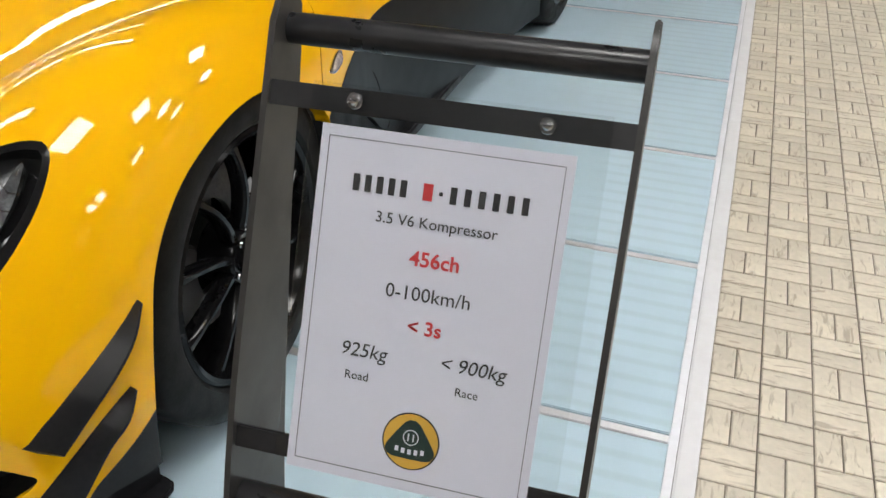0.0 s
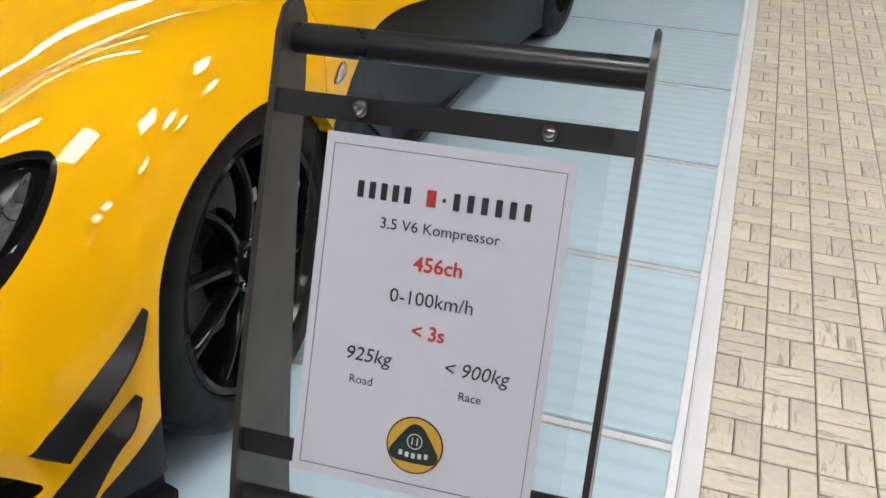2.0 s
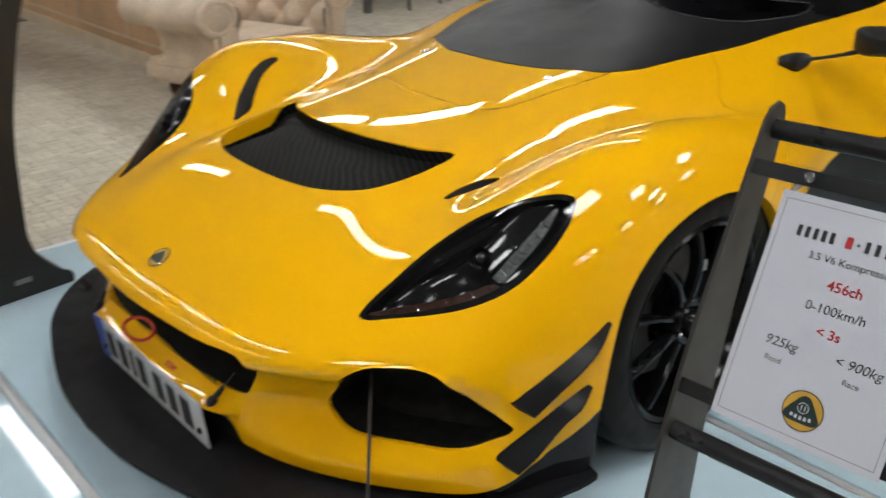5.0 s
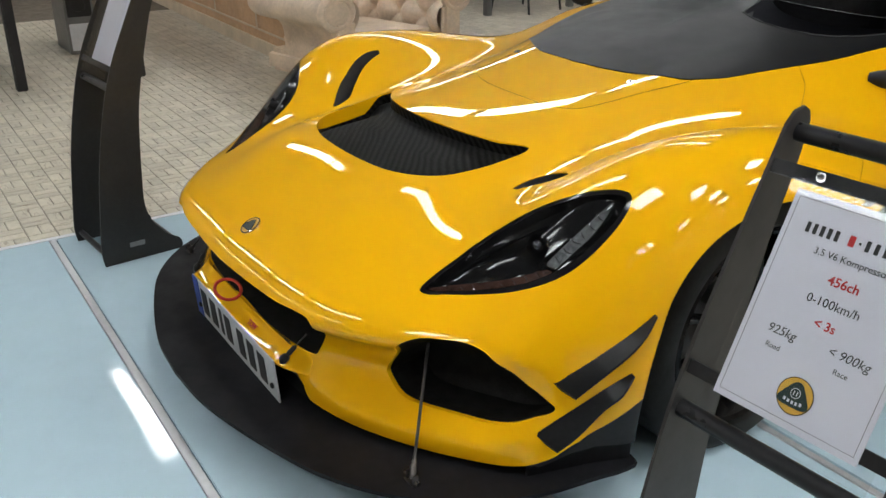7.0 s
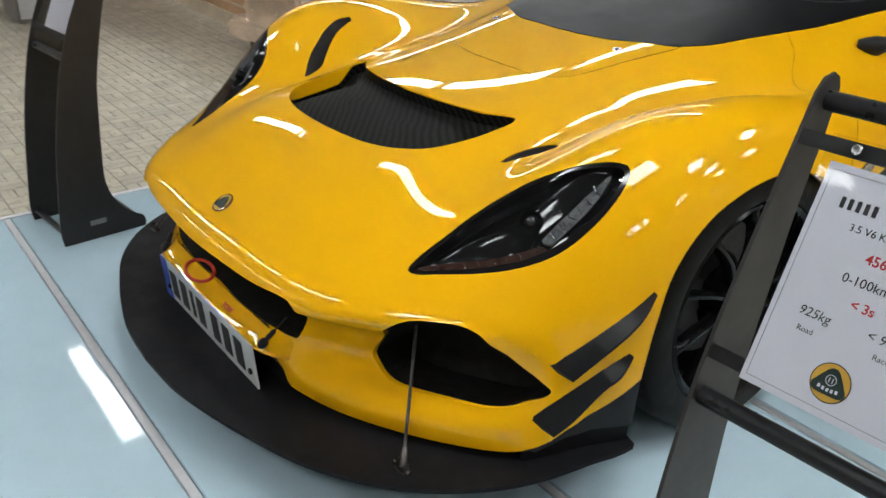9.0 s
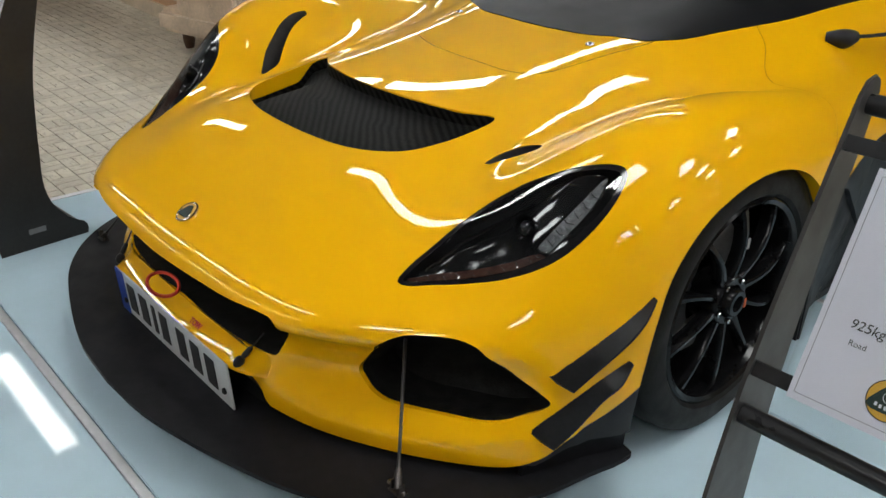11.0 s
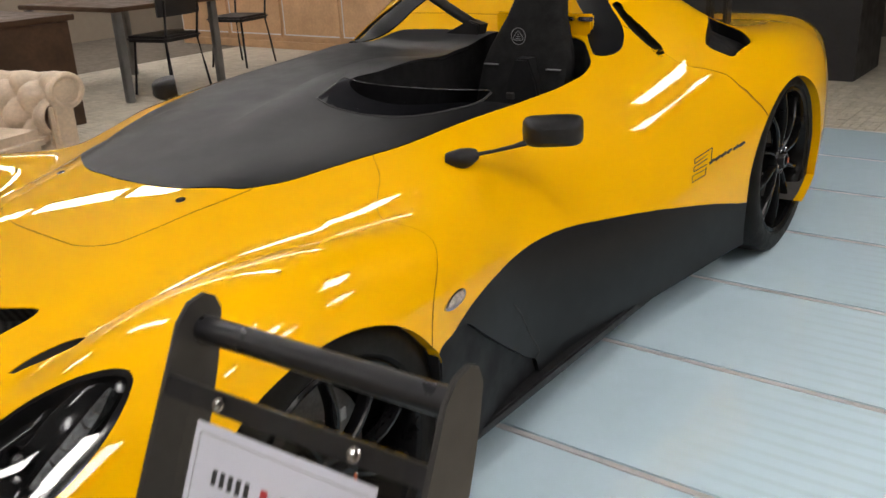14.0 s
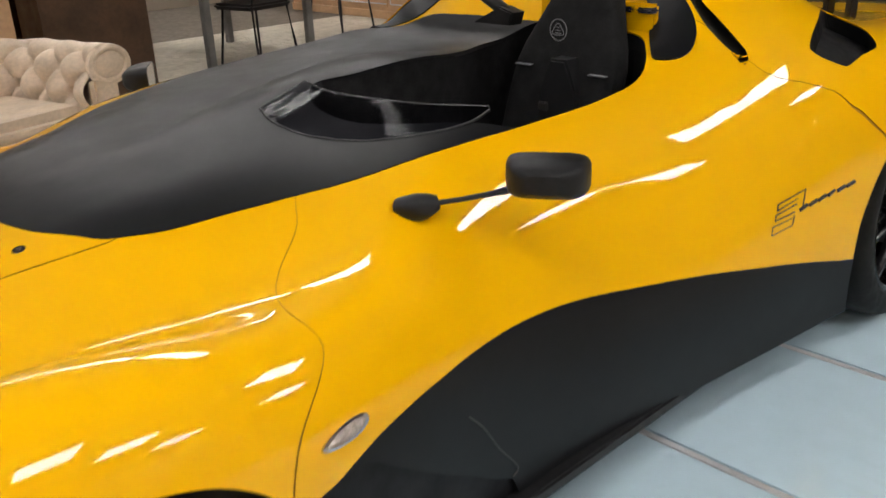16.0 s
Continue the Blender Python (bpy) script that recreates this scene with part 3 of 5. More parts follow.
def cut(sheet, poly, plane, where, grow=0.0):
    """Cuts an outline out of a sheet, seen along x, y or z; the piece and the rest."""
    p = sheet.v[:, {"xy": [0, 1], "xz": [0, 2], "yz": [1, 2]}[plane]]
    return sheet.split(outline_field(p, poly, where(sheet.v)) - grow)


def recess(name, piece, depth, lip, dark, label="", slope=None):
    """A sunk opening: a yellow lip, dark walls and a dark floor."""
    d = np.array(depth)
    body_lip = piece.wall(np.zeros(3), d * lip)
    body_lip.part("lip", YELLOW, car, "yellow edge of the opening")
    piece.moved(d).plus(piece.wall(d * lip, d)).part(name, dark, car, label)


def signed(p, poly):
    """Signed distance to an outline over a whole sheet."""
    out = np.empty(len(p))
    a, b = poly, np.roll(poly, -1, 0)
    d = b - a
    for sel in np.array_split(np.arange(len(p)), max(1, len(p) // 4000)):
        q = p[sel][:, None]
        f = np.clip(((q - a) * d).sum(-1) / ((d * d).sum(-1) + 1e-15), 0, 1)
        dist = np.linalg.norm(q - a - f[..., None] * d, axis=-1).min(1)
        cross = ((a[:, 1] > q[..., 1]) != (b[:, 1] > q[..., 1])) & (q[..., 0] < (b[:, 0] - a[:, 0]) * (q[..., 1] - a[:, 1]) / (b[:, 1] - a[:, 1] + 1e-15) + a[:, 0])
        out[sel] = np.where(cross.sum(1) % 2 == 1, -dist, dist)
    return out


top = lambda v: v[:, 2] > 0.36          # noqa: E731
front = lambda v: v[:, 1] < -0.30       # noqa: E731
near = lambda v: v[:, 0] > 0.45         # noqa: E731
away = lambda v: v[:, 0] < -0.45        # noqa: E731

# wheel arches
ARCH_F = closed([(-.236, .10), (-.233, .256), (-.221, .322), (-.200, .392), (-.176, .46), (-.140, .514), (-.090, .555), (-.023, .58), (.064, .592), (.16, .586), (.25, .557), (.308, .518), (.349, .474), (.374, .444), (.385, .35), (.39, .10), (.3, -.1), (-.2, -.1)], 160)
ARCH_R = closed([(2.03, .10), (2.015, .25), (2.014, .33), (2.023, .41), (2.068, .505), (2.141, .594), (2.236, .662), (2.356, .69), (2.48, .665), (2.60, .58), (2.68, .45), (2.70, .25), (2.68, -.1), (2.05, -.1)], 160)
for outline in (ARCH_F, ARCH_R):
    for side in (near, away):
        gone, body = cut(body, outline, "yz", side)
        rolled, deep = (np.array([q if side is near else -q, 0, 0]) for q in (-0.03, -0.28))
        gone.wall(np.zeros(3), rolled, 0.185).part("arch_lip", YELLOW, car, "rolled edge of the wheel arch")
        gone.moved(deep).plus(gone.wall(rolled, deep, 0.185)).part("wheel_well", VOID, car, "black wheel well liner")

# satin black sides between the wheels, and the black skirt before the front wheel
SIDE = closed([(.36, .05), (.365, .30), (.372, .447), (.433, .464), (.512, .487), (.60, .497), (.70, .499), (.80, .50), (.92, .498), (1.06, .489), (1.247, .463), (1.498, .425), (1.739, .379), (1.95, .325), (2.03, .30), (2.06, .20), (2.04, .05), (1.8, .04), (1.2, .035), (.7, .04), (.45, .04), (.38, .045)], 220)
SKIRT = closed([(-.47, .08), (-.455, .14), (-.425, .157), (-.388, .168), (-.30, .217), (-.235, .266), (-.18, .30), (-.15, .2), (-.15, .08), (-.3, .06)])
SHELF = np.concatenate([spline([(.365, .462), (.486, .462), (.55, .418), (.669, .329), (.735, .284), (.80, .235), (.862, .198)], 30), [(.90, .12), (.90, .0), (.30, .0), (.30, .462)]])


def on_side(y, z, f):
    """A point of the flank at some length and height."""
    near_side = grid.reshape(-1, 3)
    near_side = near_side[near_side[:, 0] > .6]
    q = near_side[np.argmin(((near_side[:, 1:] - (y, z)) ** 2).sum(1))]
    return (across(q[0] + .0015, f), y, z)


side_panels = []
for side in (near, away):
    piece, body = cut(body, SIDE, "yz", side)
    side_panels.append(piece)
    low, piece = piece.split(signed(piece.v[:, [1, 2]], SHELF))
    piece.moved(0.0015).plus(piece.wall(0.0015, -0.012)).part("side_panel", SATIN, car, "satin black lower side panel")
    low.moved(-0.010).part("side_shelf", SPLIT, car, "dull black shelf behind the front wheel")
    bm = tube(bmesh.new(), [on_side(y, z, 1 if side is near else -1) for y, z in spline([(.735, .405), (.771, .365), (.818, .292), (.868, .228), (.876, .211), (.862, .203)], 16)], .0022, 6)
    part("panel_seam", bm, VOID, car, "dark seam in the side panel")
    piece, body = cut(body, SKIRT, "yz", side)
    piece.part("front_skirt", PLASTIC, car, "black skirt ahead of the wheel")

# the black cover over the middle of the car, and the open cockpit in it
COVER_NEAR = spline([(0, .280), (.09, .286), (.19, .312), (.262, .350), (.286, .366), (.300, .385), (.335, .45), (.368, .563), (.393, .66), (.443, .837), (.473, 1.071), (.490, 1.30), (.490, 1.417), (.487, 1.495), (.475, 1.552), (.442, 1.615), (.393, 1.692), (.36, 1.725), (.2, 1.735), (0, 1.735)], 80)
COVER_NEAR[:, 0] = centred(COVER_NEAR[:, 0])
COVER_FAR = spline([(XC, 1.735), (-.27, 1.735), (-.42, 1.72), (-.47, 1.66), (-.52, 1.56), (-.53, 1.45), (-.53, 1.30), (-.52, 1.05), (-.505, .84), (-.50, .68), (-.485, .57), (-.455, .49), (-.41, .425), (-.345, .375), (-.28, .335), (-.20, .300), (-.12, .288), (XC, .280)], 80)
COVER = np.concatenate([COVER_NEAR, COVER_FAR[1:-1]])
cover, body = cut(body, COVER, "xy", top)
COCKPIT = closed([(.075, .945), (.16, .88), (.27, .885), (.35, .96), (.42, 1.05), (.475, 1.12), (.51, 1.22), (.52, 1.35), (.52, 1.48), (.51, 1.58), (.48, 1.66), (.40, 1.75), (.25, 1.75), (.07, 1.745), (-.015, 1.71), (-.03, 1.61), (.01, 1.46), (.055, 1.31), (.085, 1.18), (.095, 1.05)])
well, cover = cut(cover, COCKPIT, "xy", top)
cover.moved(0.002).plus(cover.wall(0.002, -0.008)).part("cockpit_cover", SATIN, car, "satin black bonnet and cockpit cover")
DEEP = np.array([0, 0, -0.5])
well.moved(DEEP).plus(well.wall(np.array([0, 0, -0.004]), DEEP)).part("cockpit_tub", SEAT, car, "black cockpit interior")

# the nostril in the bonnet, the slots in the wings
NOSTRIL = both([(0, -.413), (.08, -.411), (.155, -.402), (.225, -.376), (.268, -.332), (.289, -.26), (.297, -.18), (.296, -.125), (.288, -.113), (.23, -.150), (.125, -.180), (0, -.189)])
piece, body = cut(body, NOSTRIL, "xy", top)
dd = np.zeros_like(piece.v)
dd[:, 2] = -0.016 - 0.012 * step(piece.v[:, 1], -0.42, -0.12)
for bx in (-.12, .12):
    dd[:, 2] += 0.008 * np.exp(-((piece.v[:, 0] - bx) / .05) ** 2 - ((piece.v[:, 1] + .29) / .022) ** 2)
cheek = np.zeros_like(piece.v)
cheek[:, 2] = -0.003 - 0.035 * step(np.abs(piece.v[:, 0] - XC), .20, .32) * (1 - step(piece.v[:, 1], -.20, -.14))
dd[:, 2] += cheek[:, 2] + 0.003
piece.wall(np.zeros(3), cheek).part("lip", YELLOW, car, "yellow edge of the opening")
piece.moved(dd).plus(piece.wall(cheek, dd)).part("bonnet_vent", MESHB, car, "black woven carbon duct sunk in the bonnet")
SLOT = closed([(.374, -.246), (.366, -.207), (.368, -.168), (.378, -.129), (.394, -.107), (.406, -.105), (.415, -.13), (.403, -.165), (.387, -.203)])
SLOT_FAR = closed([(-.452, -.245), (-.496, -.215), (-.534, -.180), (-.559, -.144), (-.584, -.107), (-.606, -.062), (-.615, -.029), (-.613, .003), (-.604, .001), (-.590, -.029), (-.570, -.070), (-.548, -.102), (-.517, -.138), (-.478, -.178), (-.462, -.215)])
for poly in (SLOT, SLOT_FAR):
    piece, body = cut(body, poly, "xy", top)
    recess("wing_slot", piece, (0, 0.05, -0.07), 0.03, VOID, "black air slot in the wing")

# headlamps
LAMP_LINE = closed([(.480, -.534), (.474, -.50), (.477, -.45), (.482, -.394), (.501, -.33), (.536, -.283), (.585, -.250), (.632, -.225), (.668, -.204), (.687, -.198), (.696, -.210), (.70, -.235), (.698, -.265), (.690, -.30), (.676, -.336), (.654, -.375), (.620, -.418), (.575, -.460), (.530, -.50), (.497, -.530)], 160)
EDGE_A, EDGE_B = np.array([(.674, -.220), (.684, -.255), (.683, -.288), (.674, -.321), (.666, -.347)]), np.array([(.664, -.230), (.656, -.266), (.648, -.302), (.641, -.332), (.634, -.361)])
EDGE_C, EDGE_D = np.array([(.665, -.350), (.649, -.377), (.618, -.411), (.565, -.460), (.511, -.511), (.488, -.522)]), np.array([(.633, -.364), (.612, -.388), (.579, -.418), (.529, -.462), (.489, -.504), (.484, -.514)])
CLEAR_OUT, CLEAR_IN = EDGE_A + .30 * (EDGE_B - EDGE_A), EDGE_A + .92 * (EDGE_B - EDGE_A)
AMBER_OUT, AMBER_IN = EDGE_C + .22 * (EDGE_D - EDGE_C), EDGE_C + .75 * (EDGE_D - EDGE_C)
for poly, s in ((LAMP_LINE, 1), (far(LAMP_LINE), -1)):
    piece, body = cut(body, poly, "xy", top)
    lamp = new("headlamp")
    lamp.parent = car
    tagged(lamp, "almond-shaped headlamp with a clear cover")
    field = outline_field(piece.v[:, :2], poly, top(piece.v))
    inner, ring = piece.split(field + 0.0085)
    ring.moved(-0.0015).part("bezel", BOWL, lamp, "gloss black bezel")
    inner.moved(-0.001).part("lens", LENS, lamp, "clear lens")
    field = outline_field(inner.v[:, :2], poly, top(inner.v))
    q = inner.v[:, :2] if s > 0 else mirrored(inner.v[:, :2])
    outer_side = (q[:, 0] - .47) * .335 - (q[:, 1] + .54) * .225
    for strip, mt, nm, lb, n in (((CLEAR_OUT, CLEAR_IN), FROST, "reflector_strip", "clear ribbed reflector strip", 8), ((AMBER_OUT, AMBER_IN), AMBER, "indicator_strip", "dull amber indicator strip", 11)):
        eo, ei = (spline(line, 40) if s > 0 else mirrored(spline(line, 40)) for line in strip)
        band, _ = inner.split(signed(inner.v[:, :2], np.concatenate([eo, ei[::-1]])))
        band = band.moved(-0.006).plus(band.wall(-0.006, -0.03))
        band.part(nm, mt, lamp, lb)
        for k in range(n):
            j = int((k + .6) * 40 / n)
            ends = []
            for e in (eo[j], ei[j], (eo[j] + ei[j]) / 2):
                q0 = np.argmin(((inner.v[:, :2] - e) ** 2).sum(1))
                ends.append(Vector(inner.v[q0] - inner.n[q0] * 0.0055))
            if mt is FROST:
                part("rib", tube(bmesh.new(), [ends[0], ends[2], ends[1]], [.0006, .0013, .0006], 6), CHROME, lamp)
            else:
                part("tick", tube(bmesh.new(), [ends[0].lerp(ends[1], .15), ends[2], ends[0].lerp(ends[1], .8)], [.0006, .0012, .0006], 6), CHROME, lamp)
    along = q @ np.array([.53, .85])
    ripple = -0.020 - 0.007 * np.sin(outer_side * 190 + along * 9) - 0.006 * np.cos(along * 34)
    tub = inner.moved(inner.n * ripple[:, None])
    bent = tub.n + 0.55 * np.cos(outer_side * 190 + along * 9)[:, None] * np.array([s * .85, -.45, .2]) + 0.25 * np.sin(along * 34)[:, None] * np.array([s * .5, .85, 0])
    tub = Sheet(tub.v, bent / np.linalg.norm(bent, axis=1, keepdims=True), tub.t)
    tub.plus(inner.wall(-0.0015, -0.035)).part("housing", BOWL, lamp, "sculpted gloss black lamp housing")
    for (lx, ly, r) in ((.590, -.345, .020),):
        k = np.argmin(((q - (lx, ly)) ** 2).sum(1))
        at, n = Vector(inner.v[k] - inner.n[k] * 0.018), Vector((s * 0.35, -0.75, 0.56)).normalized()
        turn = n.to_track_quat("X", "Z").to_matrix().to_4x4()
        part("projector", lathe(bmesh.new(), [(-.03, r), (.012, r), (.018, r * .96), (.014, r * .86), (.004, r * .78), (-.03, r * .7)], 28), RIM, lamp, "black lamp barrel", m=Matrix.Translation(at) @ turn)
        part("bulb_lens", lathe(bmesh.new(), [(-.01, r * .74), (.004, r * .70), (.012, r * .5), (.015, r * .22), (.0155, 0.0005), (-.01, 0.0005)], 24), EYE_GLASS, lamp, "dark glass eye", m=Matrix.Translation(at) @ turn)
    bm = bmesh.new()
    tube(bm, [Vector(inner.v[np.argmin(((q - pt) ** 2).sum(1))] - inner.n[np.argmin(((q - pt) ** 2).sum(1))] * 0.012) for pt in ((.50, -.49), (.51, -.42), (.535, -.36), (.575, -.31))], 0.004, 8)
    part("trim_bar", bm, RIM, lamp, "gloss black trim bar")

# the mouth, the brake ducts
MOUTH = both([(0, .378), (.15, .381), (.26, .385), (.34, .388), (.362, .386), (.374, .378), (.371, .362), (.352, .338), (.333, .312), (.3136, .280), (.300, .259), (.285, .2555), (.26, .256), (.1, .255), (0, .257)])
piece, body = cut(body, MOUTH, "xz", front)
inner = np.zeros_like(piece.v)
end = step(np.abs(piece.v[:, 0] - XC), .25, .36) * step(piece.v[:, 2], .262, .285)
inner[:, 0], inner[:, 1] = -.05 * end * np.sign(piece.v[:, 0] - XC), .004 + .046 * end
back = inner * [1, 0, 0] + [0, .09, .006]
piece.wall(np.zeros(3), inner).part("lip", YELLOW, car, "yellow edge of the opening")
piece.moved(back).plus(piece.wall(inner, back)).part("grille_opening", GRILLE, car, "dark grille opening under the nose")
DUCT = closed([(.427, .261), (.454, .304), (.500, .350), (.534, .382), (.556, .398), (.596, .401), (.628, .398), (.653, .385), (.668, .357), (.688, .315), (.712, .284), (.725, .265), (.719, .254), (.696, .240), (.676, .228), (.646, .222), (.597, .222), (.555, .222), (.521, .222), (.482, .225), (.449, .237)])
for poly, s in ((DUCT, 1), (far(DUCT), -1)):
    piece, body = cut(body, poly, "xz", front)
    recess("brake_duct", piece, (-0.02 * s, 0.10, -0.004), 0.10, GRILLE, "black air intake in the bumper")

# the black middle of the bumper, behind the plate
CENTRE = both([(0, .253), (.225, .253), (.228, .212), (.248, .196), (.276, .180), (.286, .160), (.31, .135), (.31, .05), (0, .05)])
piece, body = cut(body, CENTRE, "xz", front)
piece.moved(np.array([0, .03, 0])).plus(piece.wall(np.zeros(3), np.array([0, .03, 0]))).part("bumper_centre", PLASTIC, car, "black middle of the bumper")

# vents in the rear deck, scoops in the shoulders
DECKVENT = closed([(.575, 2.235), (.62, 2.262), (.67, 2.262), (.712, 2.228), (.728, 2.20), (.734, 2.10), (.736, 2.012), (.722, 1.995), (.69, 1.97), (.668, 1.965), (.655, 1.985), (.62, 2.09)])
for poly in (DECKVENT, far(DECKVENT)):
    piece, body = cut(body, poly, "xy", top)
    recess("deck_vent", piece, (0, 0.03, -0.05), 0.08, PLASTIC, "black louvre opening in the rear deck")
SCOOP = closed([(.424, .951), (.484, .904), (.538, .863), (.582, .831), (.597, .8235), (.608, .828), (.597, .845), (.571, .868), (.525, .902), (.48, .932), (.448, .953), (.42, .978), (.395, .978)])
POD = closed([(.27, .99), (.315, .945), (.348, .902), (.385, .863), (.425, .842), (.46, .836), (.482, .837), (.488, .848), (.481, .874), (.467, .90), (.442, .927), (.412, .952), (.37, .99), (.32, 1.01)])
for poly, s in ((SCOOP, 1), (far(SCOOP), -1)):
    piece, body = cut(body, poly, "xz", lambda v: (v[:, 1] > 1.55) & (v[:, 1] < 1.98))
    recess("shoulder_scoop", piece, (-0.02 * s, 0.12, -0.02), 0.05, VOID, "black air scoop behind the door")
    outline = POD if s > 0 else far(POD)
    piece, body = cut(body, outline, "xz", lambda v: (v[:, 1] > 1.60) & (v[:, 1] < 1.98))
    swell = np.clip(-outline_field(piece.v[:, [0, 2]], outline, np.full(len(piece.v), True)), 0, .05)
    piece.moved(piece.n * (0.004 + 0.022 * np.sin(np.minimum(swell / .05, 1) * math.pi / 2))[:, None]).plus(piece.wall(0.004, -0.012)).part("headrest_pod", SATIN, car, "satin black pad behind the head")

# shut lines: the nose and tail come off as large covers
GAP = 0.0006
NOSE_LINE = spline([(.36, .70), (.393, .662), (.440, .628), (.494, .552), (.530, .520), (.59, .491), (.655, .474), (.700, .478), (.716, .470), (.738, .445), (.757, .415), (.780, .370), (.80, .33)], 60)
TAIL_LINE = spline([(.54, 1.79), (.601, 1.781), (.639, 1.788), (.674, 1.814), (.702, 1.851), (.734, 1.898), (.752, 1.932), (.771, 1.972), (.79, 2.034), (.813, 2.104), (.86, 2.22)], 60)
nose_poly = np.concatenate([NOSE_LINE, [(1.1, .25), (1.1, -1.3), (-1.2, -1.3), (-1.2, .25)], mirrored(NOSE_LINE)[::-1]])
tail_poly = np.concatenate([TAIL_LINE, [(1.1, 2.3), (1.1, 3.4), (-1.2, 3.4), (-1.2, 2.3)], mirrored(TAIL_LINE)[::-1]])


def panel(sheet, poly, name, label):
    f = np.full(len(sheet.v), 1.0)
    f = signed(sheet.v[:, :2], poly)
    piece, rest = sheet.split(f + GAP)
    gap, rest = rest.split(signed(rest.v[:, :2], poly) - GAP)
    for half in gap.split(gap.v[:, 0]):
        half.moved(-0.003).plus(half.wall(0.0, -0.003)).part("shut_line", SHUT, car)
    piece.part(name, YELLOW, car, label)
    return rest


# the bonnet lid ahead of the cover
LID = np.concatenate([spline([(.292, .385), (.254, .246), (.234, .154), (.209, .085), (.15, .047), (.07, .042), (-.018, .044), (-.11, .052), (-.19, .075), (-.23, .10), (-.25, .16), (-.27, .25), (-.31, .37)], 70), [(0, .46)]])
lid, body = body.split(np.where(top(body.v), signed(body.v[:, :2], LID), 1.0) + 0.0008)
gap, body = body.split(np.where(top(body.v), signed(body.v[:, :2], LID), 1.0) - 0.0008)
gap.moved(-0.002).part("shut_line", SHUT, car)
lid.part("bonnet_lid", YELLOW, car, "glossy yellow bonnet lid")
body = panel(body, nose_poly, "front_cover", "glossy yellow nose and front wings")
body = panel(body, tail_poly, "rear_cover", "glossy yellow rear deck and wings")
body.part("door_panel", YELLOW, car, "glossy yellow body side")
skin_v, skin_n = grid.reshape(-1, 3), nrm.reshape(-1, 3)


def on_skin(**at):
    """The point of the bodywork nearest to some of its coordinates on the near side, and its normal."""
    ok = skin_v[:, 0] > at.get("above", -9)
    d = sum((skin_v[:, "xyz".index(k)] - v) ** 2 for k, v in at.items() if k in "xyz") + np.where(ok, 0, 9)
    k = int(np.argmin(d))
    return Vector(skin_v[k]), Vector(skin_n[k])


# ---- wheels ----
def spun(n, k):
    return Matrix.Rotation(2 * math.pi * k / n, 4, "X")


def wheel(x, y, r, w, rr, s):
    """A racing wheel: tyre, black ten-spoke rim, nut, brake disc and caliper. rr: the rim's radius; s: the side that faces out."""
    m = pose(x, y, r) @ Matrix.Diagonal((s, 1, 1, 1))
    wh = new("wheel")
    wh.parent, wh.matrix_basis = car, m
    tagged(wh, "black multi-spoke racing wheel with a slick tyre")
    h = w / 2
    part("tyre", lathe(bmesh.new(), [(-h + .02, rr - .006), (-h, rr + .004), (-h - .006, rr + (r - rr) * .5), (-h + .008, r * .968), (-h + .022, r * .988), (-h * .45, r), (0, r * 1.001), (h * .45, r), (h - .022, r * .988), (h - .008, r * .968),
                                  (h + .006, rr + (r - rr) * .55), (h + .004, rr + .012), (h - .004, rr + .004), (h - .012, rr - .006)], 72), RUBBER, wh, "black rubber tyre")
    part("rim", lathe(bmesh.new(), [(h - .002, rr + .004), (h + .002, rr - .002), (h - .003, rr - .011), (h - .018, rr - .016), (h - .06, rr - .024), (-h + .02, rr - .03), (-h + .02, rr - .02), (h - .05, rr - .010), (h - .014, rr + .002)], 72), RIM, wh, "gloss black rim")
    for k in range(10):
        bm = bmesh.new()
        rows = []
        for i in range(7):
            f = i / 6
            rad = .047 + f * (rr - .058)
            cx = h - .022 + .010 * math.sin(f * math.pi) - .002 * f
            wd = .0100 - .0030 * math.sin(f * math.pi) + (.004 if i == 6 else 0)
            lean = .010 * math.sin(f * math.pi)
            rows.append([bm.verts.new((cx + dx, wd * q + lean, rad)) for dx, q in ((-.022, -.8), (0.0, -1), (.0065, -.45), (.0065, .45), (0.0, 1), (-.022, .8))])
        for a, b in zip(rows, rows[1:]):
            for j in range(6):
                bm.faces.new((a[j], a[(j + 1) % 6], b[(j + 1) % 6], b[j]))
        part("spoke", bm, RIM, wh, m=spun(10, k))
    part("hub", lathe(bmesh.new(), [(h - .08, .056), (h - .020, .056), (h - .012, .050), (h - .012, .036), (h - .080, .036)], 40), RIM, wh, "gloss black hub")
    part("wheel_nut", lathe(bmesh.new(), [(h - .07, .031), (h - .002, .031), (h + .004, .027), (h + .004, .018), (h - .01, .016), (h - .07, .016)], 6 * 3), RIM, wh, "dark metal centre nut")
    bm = bmesh.new()
    box(bm, (h + .001, .026, -.006), (.010, .008, .022), .002)
    part("nut_mark", bm, ORANGE, wh, "orange paint mark on the nut")
    for k in range(5):
        part("bolt", lathe(bmesh.new(), [(h - .05, .006), (h - .008, .006), (h - .006, .004), (h - .05, .001)], 8), CHROME, wh, m=spun(5, k + .5) @ Matrix.Translation((0, 0, .046)))
    part("brake_disc", lathe(bmesh.new(), [(h - .105, .150), (h - .092, .150), (h - .092, .085), (h - .105, .085)], 48), DISC, wh, "drilled steel brake disc")
    arc = [(-.155 * math.cos(t), .155 * math.sin(t)) for t in np.linspace(-.6, .6, 12)] + [(-.082 * math.cos(t), .082 * math.sin(t)) for t in np.linspace(.6, -.6, 12)]
    bm = plate(bmesh.new(), arc, .07, "x", h - .098, .006)
